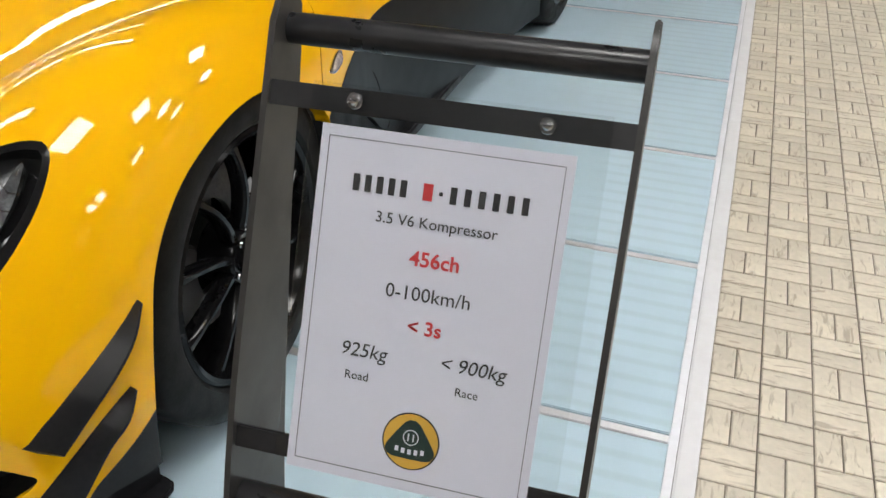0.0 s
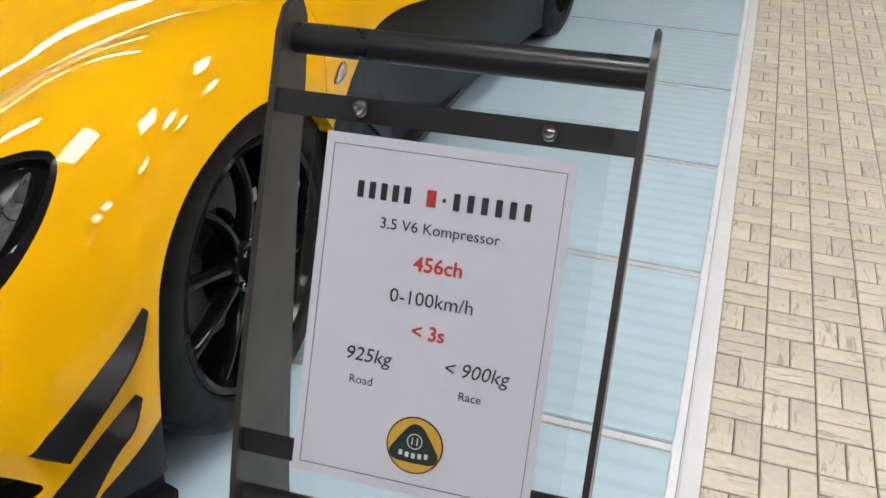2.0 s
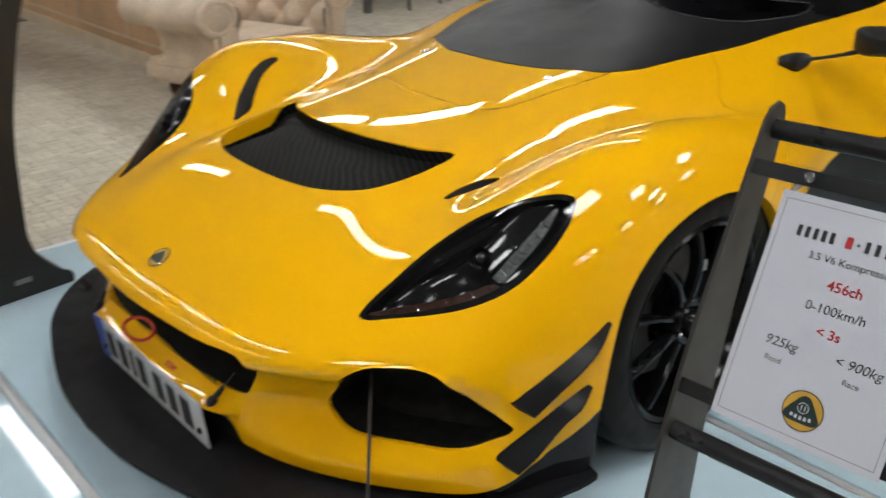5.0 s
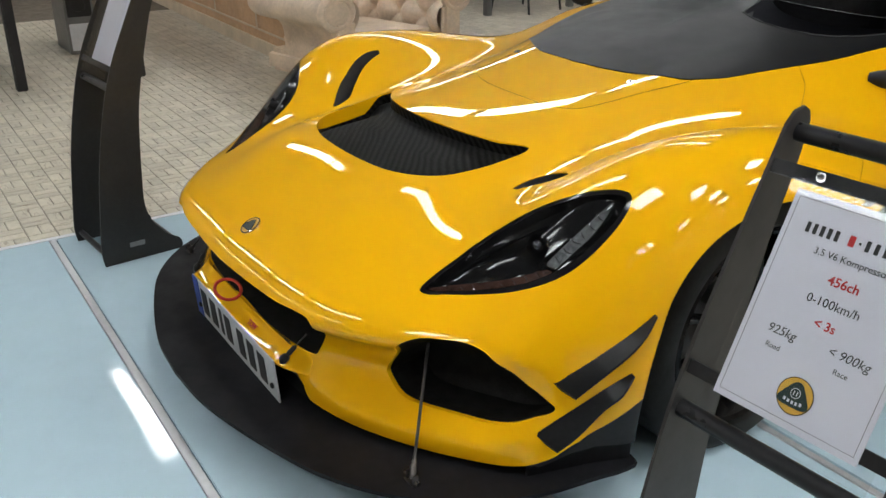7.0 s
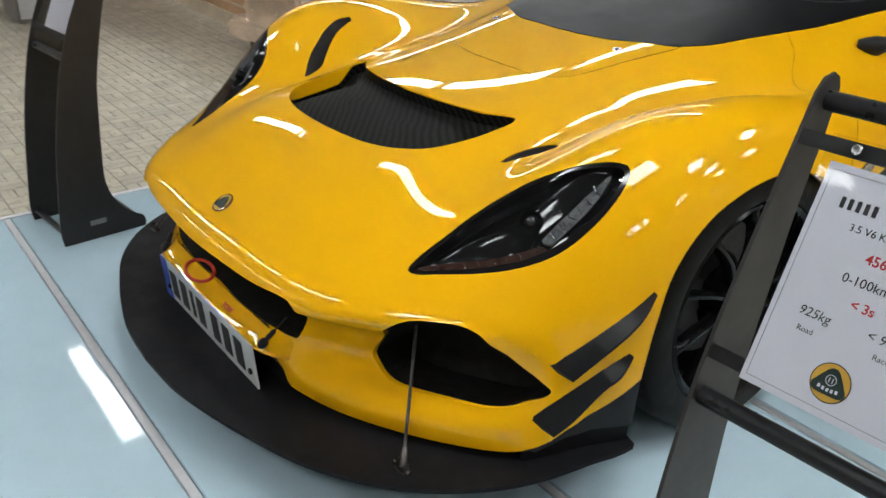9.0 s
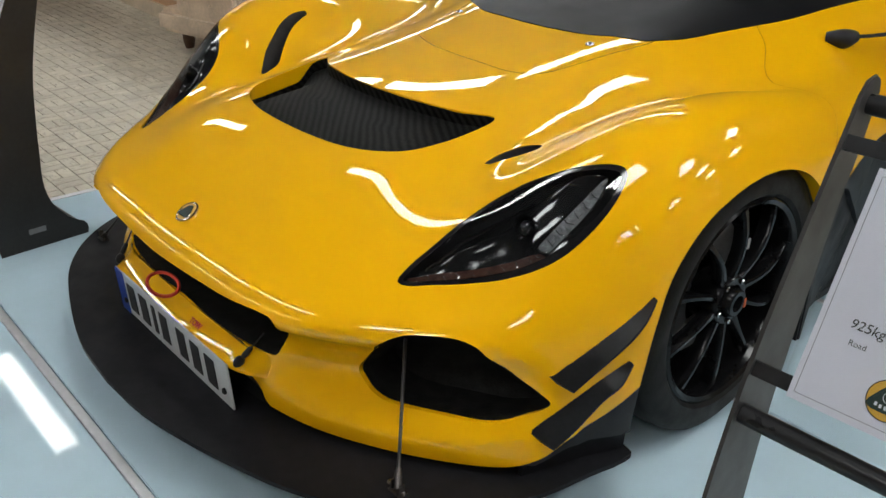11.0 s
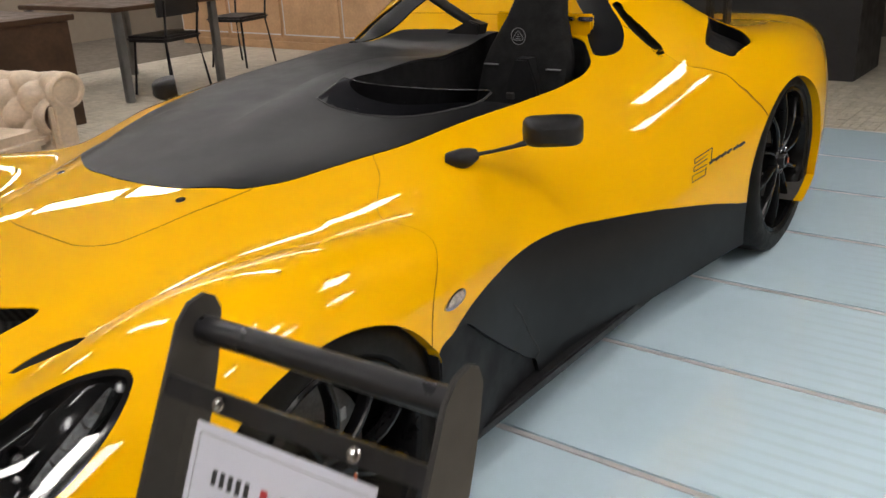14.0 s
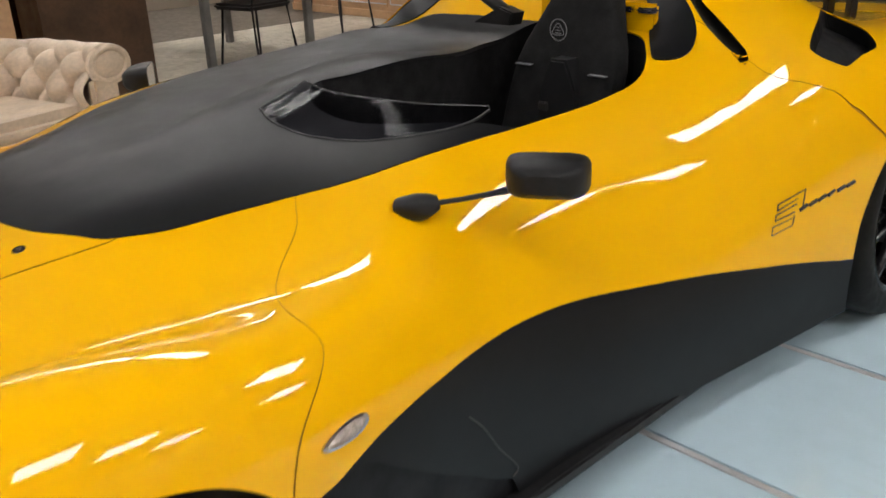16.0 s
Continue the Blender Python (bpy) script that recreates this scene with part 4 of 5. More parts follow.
    part("brake_caliper", bm, CALIPER, wh, "dark brake caliper")
    part("balance_weight", boxed((h - .016, .030, .118), (.003, .016, .024), .001), GREYB, wh, "silver sticker on a spoke")
    part("inner_drum", lathe(bmesh.new(), [(-h + .02, rr - .03), (-h + .03, .02), (-h + .02, .02)], 40), VOID, wh)
    return wh


for s in (1, -1):
    wheel(across(.650, s), .115, .300, .225, .222, s)
    wheel(across(.675, s), 2.415, .345, .275, .262, s)

# ---- the nose: splitter, rods, plate, loops ----
SPLITTER = both([(0, -.885), (.15, -.874), (.36, -.818), (.52, -.752), (.64, -.664), (.72, -.562), (.765, -.46), (.788, -.33), (.80, -.235), (.76, -.225), (.60, -.24), (0, -.30)])
bm = plate(bmesh.new(), [tuple(p) for p in SPLITTER], 0.010, "z", 0.121, 0.003)
part("splitter", bm, SPLIT, car, "dull black front splitter")
for s in (1, -1):
    bm = bmesh.new()
    rows = [[bm.verts.new((across(x + dx, s), y, z)) for dx, z in ((0, .124), (.004, top_z), (-.008, top_z), (-.008, .124))] for x, y, top_z in ((.715, -.44, .148), (.735, -.37, .168), (.751, -.31, .20), (.770, -.262, .235), (.779, -.236, .25))]
    for a, b in zip(rows, rows[1:]):
        for k in range(4):
            bm.faces.new((a[k], a[(k + 1) % 4], b[(k + 1) % 4], b[k]))
    bm.faces.new(rows[0])
    bm.faces.new(rows[-1])
    part("splitter_fence", bm, SPLIT, car, "upturned black end plate")
    rod = new("support_rod")
    rod.parent = car
    tagged(rod, "thin steel splitter rod")
    a, b = Vector((across(.607, s), -.633, .132)), Vector((across(.481, s), -.515, .329))
    b = b if s > 0 else a.lerp(b, .5)
    part("rod", tube(bmesh.new(), [a, a.lerp(b, .5), b], .0032, 10), CALIPER, rod)
    part("rod_end", tube(bmesh.new(), [a, a.lerp(b, .09), a.lerp(b, .14)], [.007, .007, .004], 10), DISC, rod)
    bm = bmesh.new()
    box(bm, a + Vector((-.012, 0, .003)), (.004, .012, .026), .001)
    box(bm, a + Vector((.012, 0, .003)), (.004, .012, .026), .001)
    box(bm, a + Vector((0, 0, -.005)), (.034, .018, .004), .001)
    part("clevis", bm, DISC, rod)
    for q in (-.014, .014):
        part("bolt", tube(bmesh.new(), [a + Vector((q * 1.2, 0, .002)), a + Vector((q * 1.7, 0, .002))], .005, 6), CHROME, rod)

# black panel behind the plate, under the mouth
bm = bmesh.new()
box(bm, (XC, -.66, .19), (.56, .03, .13), .01)
part("bumper_core", bm, PLASTIC, car, "black centre of the bumper")
bm = bmesh.new()
rows = []
for d in np.linspace(-.325, .325, 53):
    end = max(0, abs(d) - .255) / .07
    front, back = (-.742 + .030 * end + .045 * end * end, .234 - .026 * end), (-.706 + .075 * d * d + .030 * end, .260 - .03 * d * d)
    ring = [front] + [(front[0] + (back[0] - front[0]) * k, front[1] + (back[1] - front[1]) * k - .006 * k * (1 - k)) for k in (.1, .3, .5, .7, .9)]
    ring += [back, (back[0] + .004, back[1] - .002), (back[0] + .006, back[1] - .012), (front[0] + .010, front[1] - .010), (front[0] + .001, front[1] - .006)]
    rows.append([bm.verts.new((XC + d, y, z)) for y, z in ring])
for a, b in zip(rows, rows[1:]):
    for k in range(len(a)):
        bm.faces.new((a[k], b[k], b[(k + 1) % len(a)], a[(k + 1) % len(a)]))
bm.faces.new(rows[0])
bm.faces.new(rows[-1])
bmesh.ops.recalc_face_normals(bm, faces=bm.faces)
part("bumper_shelf", bm, YELLOW, car, "yellow shelf under the mouth")

plate_ob = new("number_plate")
plate_ob.parent = car
plate_ob.matrix_basis = pose(XC, -.738, .180, 4, 0, 0)
tagged(plate_ob, "white number plate with a blue band")
part("board", boxed((0, 0, 0), (.52, .004, .111), .0018), PLATE, plate_ob)
part("band", boxed((-.239, -.0025, 0), (.040, .0025, .109), .0008), BLUE, plate_ob, "blue band")
for x, w in ((-.185, .050), (-.122, .050), (-.070, .022), (-.022, .046), (.060, .048), (.122, .048), (.185, .050)):
    part("bar", boxed((x, -.0028, 0), (w * .8, .002, .070), .0006), INK, plate_ob, "black bar")
for x in (-.225, .235):
    part("fastener", lathe(bmesh.new(), [(-.004, .007), (.002, .007), (.004, .004), (.004, .001), (-.004, .001)], 12, axis="z"), PLASTIC, plate_ob, m=pose(x, -.004, -.02, 90))

# tow loop, its strap and the small red word beside it
ring = [(-.056 + .054 * math.cos(t), -.732 + .026 * math.sin(t), .285 + .008 * math.sin(t)) for t in (2 * math.pi * k / 24 for k in range(25))]
part("tow_loop", tube(bmesh.new(), ring, .0038, 10, caps=False), RED, car, "red towing loop")
for s in (1, -1):
    a, b = Vector((XC + s * .272, -.728, .236)), Vector((XC + s * .295, -.678, .296))
    strap = new("plate_strap")
    strap.parent = car
    tagged(strap, "black rubber strap")
    part("joint", tube(bmesh.new(), [a.lerp(b, q) for q in (-.06, .02, .12, .20, .24)], [.004, .009, .010, .008, .003], 10), PLASTIC, strap)
    part("sleeve", tube(bmesh.new(), [a.lerp(b, q) for q in (.22, .30, .52, .58)], [.004, .0058, .0052, .002], 10), PLASTIC, strap)
    part("wire", tube(bmesh.new(), [a.lerp(b, q) for q in (.5, .75, 1.0)], .0018, 8), PLASTIC, strap)



def lettering(text, size, material, parent, m, name="text", bold=0.0, label="", shear=0.0, depth=0.0004):
    c = bpy.data.curves.new(name, "FONT")
    c.body, c.size, c.align_x, c.align_y = text, size, "CENTER", "CENTER"
    c.offset, c.shear, c.extrude, c.resolution_u = bold, shear, depth, 3
    tmp = bpy.data.objects.new(name, c)
    scene.collection.objects.link(tmp)
    me = bpy.data.meshes.new_from_object(tmp.evaluated_get(bpy.context.evaluated_depsgraph_get()))
    bpy.data.objects.remove(tmp)
    bpy.data.curves.remove(c)
    me.name = name
    me.materials.clear()
    me.materials.append(material)
    ob = new(name, me)
    ob.parent, ob.matrix_basis = parent, m
    if label:
        tagged(ob, label)
    return ob


lettering("TOW", .0175, REDINK, car, pose(.070, -.7265, .2462, 37, 0, 0), "tow_word", .0004, "small red word TOW")

# canards: black winglets on the corners of the bumper
for s in (1, -1):
    for inner, outer in ((((.721, -.388, .314), (.737, -.352, .336), (.762, -.279, .382), (.774, -.244, .408), (.783, -.210, .436)), ((.754, -.367, .295), (.766, -.336, .321), (.788, -.271, .373), (.795, -.243, .403), (.793, -.215, .438))),
                         (((.714, -.421, .208), (.730, -.390, .234), (.756, -.323, .280), (.769, -.289, .303), (.782, -.255, .324)), ((.749, -.400, .186), (.758, -.366, .207), (.779, -.313, .267), (.792, -.285, .292), (.793, -.259, .326)))):
        ai, bo = spline(inner, 14), spline(outer, 14)
        bm = bmesh.new()
        rows = []
        for p, q in zip(ai, bo):
            p, q = Vector(p), Vector(q)
            n = Vector((0.15, -0.45, 0.85)).normalized() * .0035
            pts = [p - n * 3 - (q - p) * .3, q - n, q + (q - p).normalized() * .002, q + n, p + n - (q - p) * .1]
            rows.append([bm.verts.new((across(v.x, s), v.y, v.z)) for v in pts])
        for a, b in zip(rows, rows[1:]):
            for k in range(5):
                bm.faces.new((a[k], a[(k + 1) % 5], b[(k + 1) % 5], b[k]))
        bm.faces.new(rows[0])
        bm.faces.new(rows[-1])
        part("canard", bm, PLASTIC, car, "black winglet on the bumper")

# ---- small things on the bodywork ----
p, n = on_skin(x=XC, y=-.665)
turn = n.to_track_quat("Z", "Y").to_matrix().to_4x4()
badge = new("badge")
badge.parent, badge.matrix_basis = car, Matrix.Translation(p + n * .001) @ turn
tagged(badge, "small round gold badge on the nose")
part("rim", lathe(bmesh.new(), [(0, .026), (.003, .0255), (.0035, .023), (.002, .0225), (0, .0225)], 32, axis="z"), CHROME, badge)
part("disc", lathe(bmesh.new(), [(0, .023), (.002, .0225), (.0022, .0005), (0, .0005)], 32, axis="z"), GOLD, badge)


def rounded_triangle(r, n=30):
    out = []
    for k in range(n):
        t = 2 * math.pi * k / n
        q = r * (0.78 + 0.15 * math.cos(3 * (t - math.pi / 2)) + 0.03 * math.cos(6 * (t - math.pi / 2)))
        out.append((q * math.cos(t) * 1.12, q * math.sin(t) * .95 - r * .06))
    return out


part("shield", plate(bmesh.new(), rounded_triangle(.0195), .001, "z", .0032), GREEN, badge, "dark green shield")
outline = [Vector((a, b, .0038)) for a, b in rounded_triangle(.0195)]
part("shield_edge", tube(bmesh.new(), outline + outline[:1], .0009, 6, caps=False), CHROME, badge, "bright edge of the shield")

for x in (.197, across(.197, -1)):
    p, n = on_skin(x=x, y=.272)
    pin = new("bonnet_pin")
    pin.parent, pin.matrix_basis = car, Matrix.Translation(p) @ n.to_track_quat("Z", "Y").to_matrix().to_4x4()
    part("washer", lathe(bmesh.new(), [(0, .011), (.0012, .0105), (.0012, .004), (0, .004)], 20, axis="z"), CHROME, pin)
    part("stud", lathe(bmesh.new(), [(0, .004), (.003, .0035), (.004, .0005), (0, .0005)], 12, axis="z"), DISC, pin)

for s in (1, -1):
    p, n = on_skin(y=.458, z=.523, above=.7)
    p, n = Vector((across(p.x, s), p.y, p.z)), Vector((n.x * s, n.y, n.z))
    up = Vector((0, 1, .06))
    ax = (up - n * up.dot(n)).normalized()
    turn = Matrix((ax, n.cross(ax), n)).transposed().to_4x4()
    ind = new("side_indicator")
    ind.parent, ind.matrix_basis = car, Matrix.Translation(p) @ turn
    for nm, sc, mt, lb in (("base", 1.0, CHROME, "bright rim"), ("lens", .84, CLEARISH, "clear ribbed lens")):
        prof = [(-.003, 1.0), (.003, .98), (.007 if nm == "lens" else .004, .8), (.010 if nm == "lens" else .005, .45), (.011 if nm == "lens" else .005, .01), (-.003, .01)]
        bm = lathe(bmesh.new(), [(a, r * .049 * sc) for a, r in prof], 32, axis="z")
        for v in bm.verts:
            v.co.y *= .29 + .06 * (v.co.x / .049)
        part(nm, bm, mt, ind, lb)

# door mirrors on thin stalks
for s in (1, -1):
    mir = new("door_mirror")
    mir.parent = car
    tagged(mir, "black teardrop door mirror on a stalk")
    P = lambda x, y, z: Vector((across(x, s), y, z))       # noqa: E731
    f = np.linspace(0, 1, 12)
    part("foot", tube(bmesh.new(), [P(*q) for q in spline([(.510, .786, .710), (.535, .797, .712), (.548, .806, .714), (.556, .818, .717), (.566, .832, .72)], 12)], [float(v) for v in .008 + .016 * np.sin(math.pi * (.12 + .82 * f)) ** .8], 20), PLASTIC, mir)
    part("stalk", tube(bmesh.new(), [P(.558, .822, .718), P(.590, .865, .722), P(.620, .905, .728), P(.640, .925, .734), P(.655, .94, .746)], [.007, .006, .007, .010, .012], 12, flat=.7), PLASTIC, mir)
    bm = bmesh.new()
    rows = []
    for i in range(9):
        t = i / 8
        k = math.sqrt(max(0.02, 1 - (1 - t) ** 2.2)) if t < 1 else 1
        yy = -.045 + .075 * t
        w2, h2 = .072 * (.35 + .65 * k), .036 * (.35 + .65 * k)
        ring = []
        for q in range(28):
            a = 2 * math.pi * q / 28
            c, d = math.cos(a), math.sin(a)
            e = .42
            ring.append(bm.verts.new((w2 * math.copysign(abs(c) ** e, c), yy, h2 * math.copysign(abs(d) ** e, d))))
        rows.append(ring)
    for a, b in zip(rows, rows[1:]):
        for k in range(28):
            bm.faces.new((a[k], a[(k + 1) % 28], b[(k + 1) % 28], b[k]))
    bm.faces.new(rows[0])
    head_m = pose(across(.700, s), .955, .760, 0, 0, 34 * s)
    part("shell", bm, PLASTIC, mir, m=head_m)
    bm = bmesh.new()
    bm.faces.new([bm.verts.new((v[0] * .95, .0285, v[1] * .93)) for v in [(.072 * math.copysign(abs(math.cos(a)) ** .42, math.cos(a)), .036 * math.copysign(abs(math.sin(a)) ** .42, math.sin(a))) for a in (2 * math.pi * q / 28 for q in range(28))]])
    part("mirror_glass", bm, CHROME, mir, "mirror glass", m=head_m)

# thin black outline drawing on the flank, kept as plain strokes
def stroke(y0, z0, y1, z1, w=.0022):
    a, na = on_skin(y=y0, z=z0, above=.6)
    b, nb = on_skin(y=y1, z=z1, above=.6)
    return tube(bmesh.new(), [Vector((a.x, y0, z0)) + na * .0006, Vector(((a.x + b.x) / 2, (y0 + y1) / 2, (z0 + z1) / 2)) + na * .0008, Vector((b.x, y1, z1)) + nb * .0006], w / 2, 6)


for y0, z0, y1, z1 in ((1.70, .535, 1.80, .552), (1.80, .552, 1.785, .505), (1.70, .535, 1.695, .522), (1.695, .522, 1.775, .535), (1.69, .512, 1.765, .524), (1.69, .512, 1.685, .500), (1.685, .500, 1.755, .508), (1.675, .488, 1.75, .494), (1.675, .488, 1.668, .470), (1.668, .470, 1.745, .478), (1.745, .478, 1.755, .50)):
    part("stroke", stroke(y0, z0, y1, z1, .003), INK, car, "thin black line")
for k in range(6):
    y0 = 1.775 + k * .037
    part("stroke", stroke(y0, .507 + k * .004, y0 + .028, .514 + k * .004, .009), INK, car, "short black bar")

# the low screen round the driver
base = spline([(.085, .802), (.16, .782), (.26, .79), (.34, .845), (.395, .93), (.425, 1.04), (.41, 1.125)], 40)
rim = spline([(.062, .932, .852), (.15, .915, .846), (.25, .95, .836), (.335, 1.03, .822), (.392, 1.14, .806)], 40)
bm = bmesh.new()
lo, hi = [], []
for (x, y), (x2, y2, z2) in zip(base, rim):
    q, _ = on_skin(x=float(x), y=float(y))
    lo.append(bm.verts.new((x, y, q.z + .002)))
    hi.append(bm.verts.new((x2, y2, max(z2, q.z + .006))))
for k in range(39):
    bm.faces.new((lo[k], lo[k + 1], hi[k + 1], hi[k]))
scr = new("wind_screen")
scr.parent = car
tagged(scr, "low smoked plastic wind deflector")
edge = [v.co.copy() for v in hi]
foot = [v.co.copy() for v in lo]
part("pane", bm, SMOKE, scr)
part("edge", tube(bmesh.new(), edge, .0013, 6), FROST, scr, "bright polished edge")
part("edge", tube(bmesh.new(), [foot[0], foot[0].lerp(edge[0], .5), edge[0]], .0016, 6), FROST, scr, "bright polished edge")
part("edge", tube(bmesh.new(), [foot[-1], foot[-1].lerp(edge[-1], .5), edge[-1]], .0016, 6), FROST, scr, "bright polished edge")
part("seal", tube(bmesh.new(), foot, .003, 6), PLASTIC, scr, "black rubber seal")

# the seat
seat = new("bucket_seat")
seat.parent = car
tagged(seat, "black racing bucket seat with a round emblem")
bm = bmesh.new()
rows = []
for i in range(15):
    t = i / 14
    z = .35 + .70 * t
    wd = (.165 - .01 * t) * (1 - .45 * step(np.array(t), .62, .95)) * (1 - .25 * step(np.array(t), .95, 1.0))
    y = 1.53 + .20 * t - .03 * math.sin(t * math.pi)
    ring = []
    for q in range(24):
        a = 2 * math.pi * q / 24
        c, d = math.cos(a), math.sin(a)
        bolster = -.045 * abs(c) ** 3 * (1 - t) if d < 0 else 0
        ring.append(bm.verts.new((.215 + float(wd) * math.copysign(abs(c) ** .6, c), y + .05 * math.copysign(abs(d) ** .7, d) + bolster, z)))
    rows.append(ring)
for a, b in zip(rows, rows[1:]):
    for k in range(24):
        bm.faces.new((a[k], a[(k + 1) % 24], b[(k + 1) % 24], b[k]))
bm.faces.new(rows[-1])
part("backrest", bm, SEAT, seat)
part("cushion", boxed((.215, 1.34, .36), (.36, .42, .12), .04), SEAT, seat)
part("centre_pad", plate(bmesh.new(), [(.172, .66), (.312, .66), (.292, .76), (.262, .830), (.214, .830), (.190, .76)], .06, "y", 1.572, .006), PLASTIC, seat, "smooth black pad")
ringp = [(.192 + .026 * math.cos(t), 1.604, .890 + .026 * math.sin(t)) for t in (2 * math.pi * k / 28 for k in range(29))]
part("emblem_ring", tube(bmesh.new(), ringp, .0013, 6, caps=False), GREYB, seat, "silver ring emblem")
shield = [Vector((.192 + a, 1.603, .890 + b)) for a, b in rounded_triangle(.0185)]
part("emblem_shield", tube(bmesh.new(), shield + shield[:1], .0012, 6, caps=False), GREYB, seat, "silver outline of a shield")
for k, w in enumerate((.008, .014, .018)):
    part("emblem_bar", boxed((.192, 1.603, .896 - k * .007), (w, .002, .0022), 0), GREYB, seat, "short silver bar")
for x, z in ((.108, .803), (.338, .797)):
    part("belt_slot", boxed((x, 1.572, z), (.050, .016, .003), .001), GREYB, seat, "belt slot edge")
part("belt", tube(bmesh.new(), [(.15, 1.60, .76), (.16, 1.54, .60), (.20, 1.45, .46)], .02, 8, flat=.2), SEAT, seat, "black harness belt")
part("buckle", boxed((.200, 1.538, .712), (.030, .010, .022), .003), CALIPER, seat, "grey buckle")

# the black brace beside the seat and its foot
part("roll_bar_brace", tube(bmesh.new(), [(.045, 1.6, .912), (-.05, 1.6, .96), (-.16, 1.6, 1.018)], .017, 12), PLASTIC, car, "black roll bar brace")
part("brace_foot", plate(bmesh.new(), [(-.075, .893), (.055, .893), (.066, .925), (.020, .938)], .05, "y", 1.6, .004), PLASTIC, car, "black foot of the brace")

# bulkhead behind the seat, with latches, and the black headrest pods
part("bulkhead", boxed((.20, 1.748, .80), (.36, .02, .30), .006), YELLOW, car, "yellow bulkhead behind the seat")
for x in (.30, .36):
    part("latch", boxed((x, 1.735, .935), (.05, .03, .014), .005), CHROME, car, "chrome latch")
for s in (1, -1):
    bm = bmesh.new()
    for q in (-.032, .032):
        box(bm, (across(.52, s) + q, 2.45, .90), (.016, .05, .14), .003)
    box(bm, (across(.52, s), 2.45, .845), (.08, .05, .012), .003)
    part("wing_bracket", bm, PLASTIC, car, "black rear wing bracket")

# the dark floor under the car and mud flaps behind the front wheels
part("underfloor", boxed((XC, 1.2, .12), (1.2, 3.2, .02), .004), VOID, car, "black underfloor")
for s in (1, -1):
    part("mud_flap", plate(bmesh.new(), [(.372, .44), (.385, .42), (.392, .20), (.385, .12), (.372, .12)], .10, "x", across(.74, s), .004), PLASTIC, car, "black mud flap")
    part("sill", plate(bmesh.new(), [(.40, .115), (.42, .145), (2.02, .150), (2.03, .115)], .10, "x", across(.672, s), .006), PLASTIC, car, "black sill edge")

# the car sits lower towards its tail
def settle(ob):
    """Lowers the bodywork behind the front wheels, by more the further back and the higher a point lies."""
    world = ob.matrix_basis if ob.parent is car else ob.parent.matrix_basis @ ob.matrix_basis
    apart = ob.matrix_basis.translation.length > .01
    v = np.array([world @ q.co for q in ob.data.vertices])
    if apart:
        v = v.mean(0, keepdims=True)
    drop = np.interp(v[:, 1], [.42, .80, 1.2, 2.0, 3.2], [0, .013, .016, .030, .034]) * np.clip((v[:, 2] - .14) / .33, 0, 1)
    if apart:
        ob.location.z -= drop[0]
    else:
        for q, d in zip(ob.data.vertices, drop):
            q.co.z -= d


for ob in list(car.children):
    for piece in ([ob] if ob.data else [] if ob.name.startswith("wheel") else ob.children):
        settle(piece)

# ---- sign stands ----
FRONT = [(-.012, .0), (-.017, .04), (-.012, .10), (-.004, .16), (.012, .28), (.040, .42), (.075, .55), (.110, .64), (.165, .75), (.222, .86)]
BACK = [(.285, .885), (.269, .83), (.242, .76), (.218, .68), (.190, .58), (.168, .48), (.154, .36), (.146, .26), (.142, .19), (.152, .13), (.185, .08), (.225, .048), (.246, .036), (.252, .018), (.248, .0)]


def sign_stand(x, y, label, turn=0.0):
    t = thing("sign_stand", (x, y, 0), label, "sign stand", "sign stands", rz=turn)
    top = [(.235, .888), (.250, .902), (.268, .905), (.280, .898)]
    prof = [(p[0], p[1] * 1.0275) for p in (*spline(FRONT, 26), *top, *spline(BACK, 34))]
    for s in (-1, 1):
        part("side_plate", plate(bmesh.new(), prof, .005, "x", s * .1363, .0012), STEEL, t, "dark grey curved side plate")
    for (yy, zz), r, nm in (((.262, .898), .0120, "top_tube"), ((.098, .562), .0120, "lower_tube"), ((.005, .03), .010, "foot_tube"), ((.228, .03), .010, "foot_tube")):
        part(nm, tube(bmesh.new(), [(-.134, yy, zz), (0, yy, zz), (.134, yy, zz)], r, 20), TUBE, t, "black cross tube")
    m = pose(.0065, .146, .7213, -25.26) @ Matrix.Scale(.9153, 4)
    for v in (.1745, -.117):
        part("cross_bar", boxed((-.0065, .004, v), (.296, .004, .020), .001), TUBE, t, "flat black cross bar", m=m)
    part("foot_label", boxed((-.1393 if x > 0 else .1393, .10, .055), (.001, .05, .016), 0), GREYB, t, "small silver label")
    return t, m


stand, SM = sign_stand(1.2798, -.637, "dark metal sign stand with a printed car data sheet", 3.0)
part("acrylic", boxed((.004, -.0035, .015), (.236, .003, .345), .0008), GLASS, stand, "clear acrylic sheet", m=SM)
for u in (-.0853, .067):
    sc = new("screw")
    sc.parent, sc.matrix_basis = stand, SM @ pose(u + .0075, -.006, .1752, 90)
    part("washer", lathe(bmesh.new(), [(0, .0068), (.0012, .0062), (.0012, .002), (0, .002)], 20, axis="z"), CHROME, sc)
    part("head", lathe(bmesh.new(), [(0, .0042), (.003, .004), (.0044, .0026), (.0046, .0004), (0, .0004)], 16, axis="z"), CHROME, sc)
    part("slot", boxed((0, 0, .0045), (.006, .001, .001), 0), INK, sc)
sheet = new("printed_sheet")
sheet.parent, sheet.matrix_basis = stand, SM @ pose(-.0025, .0, .012)
tagged(sheet, "white printed data sheet")
part("paper", boxed((0, 0, 0), (.203, .0012, .287), 0), PAPER, sheet)


def at_uv(u, v):
    """A place on the sheet, from its own middle line."""
    return pose(u + .010, -.0011, v - .012, 90)


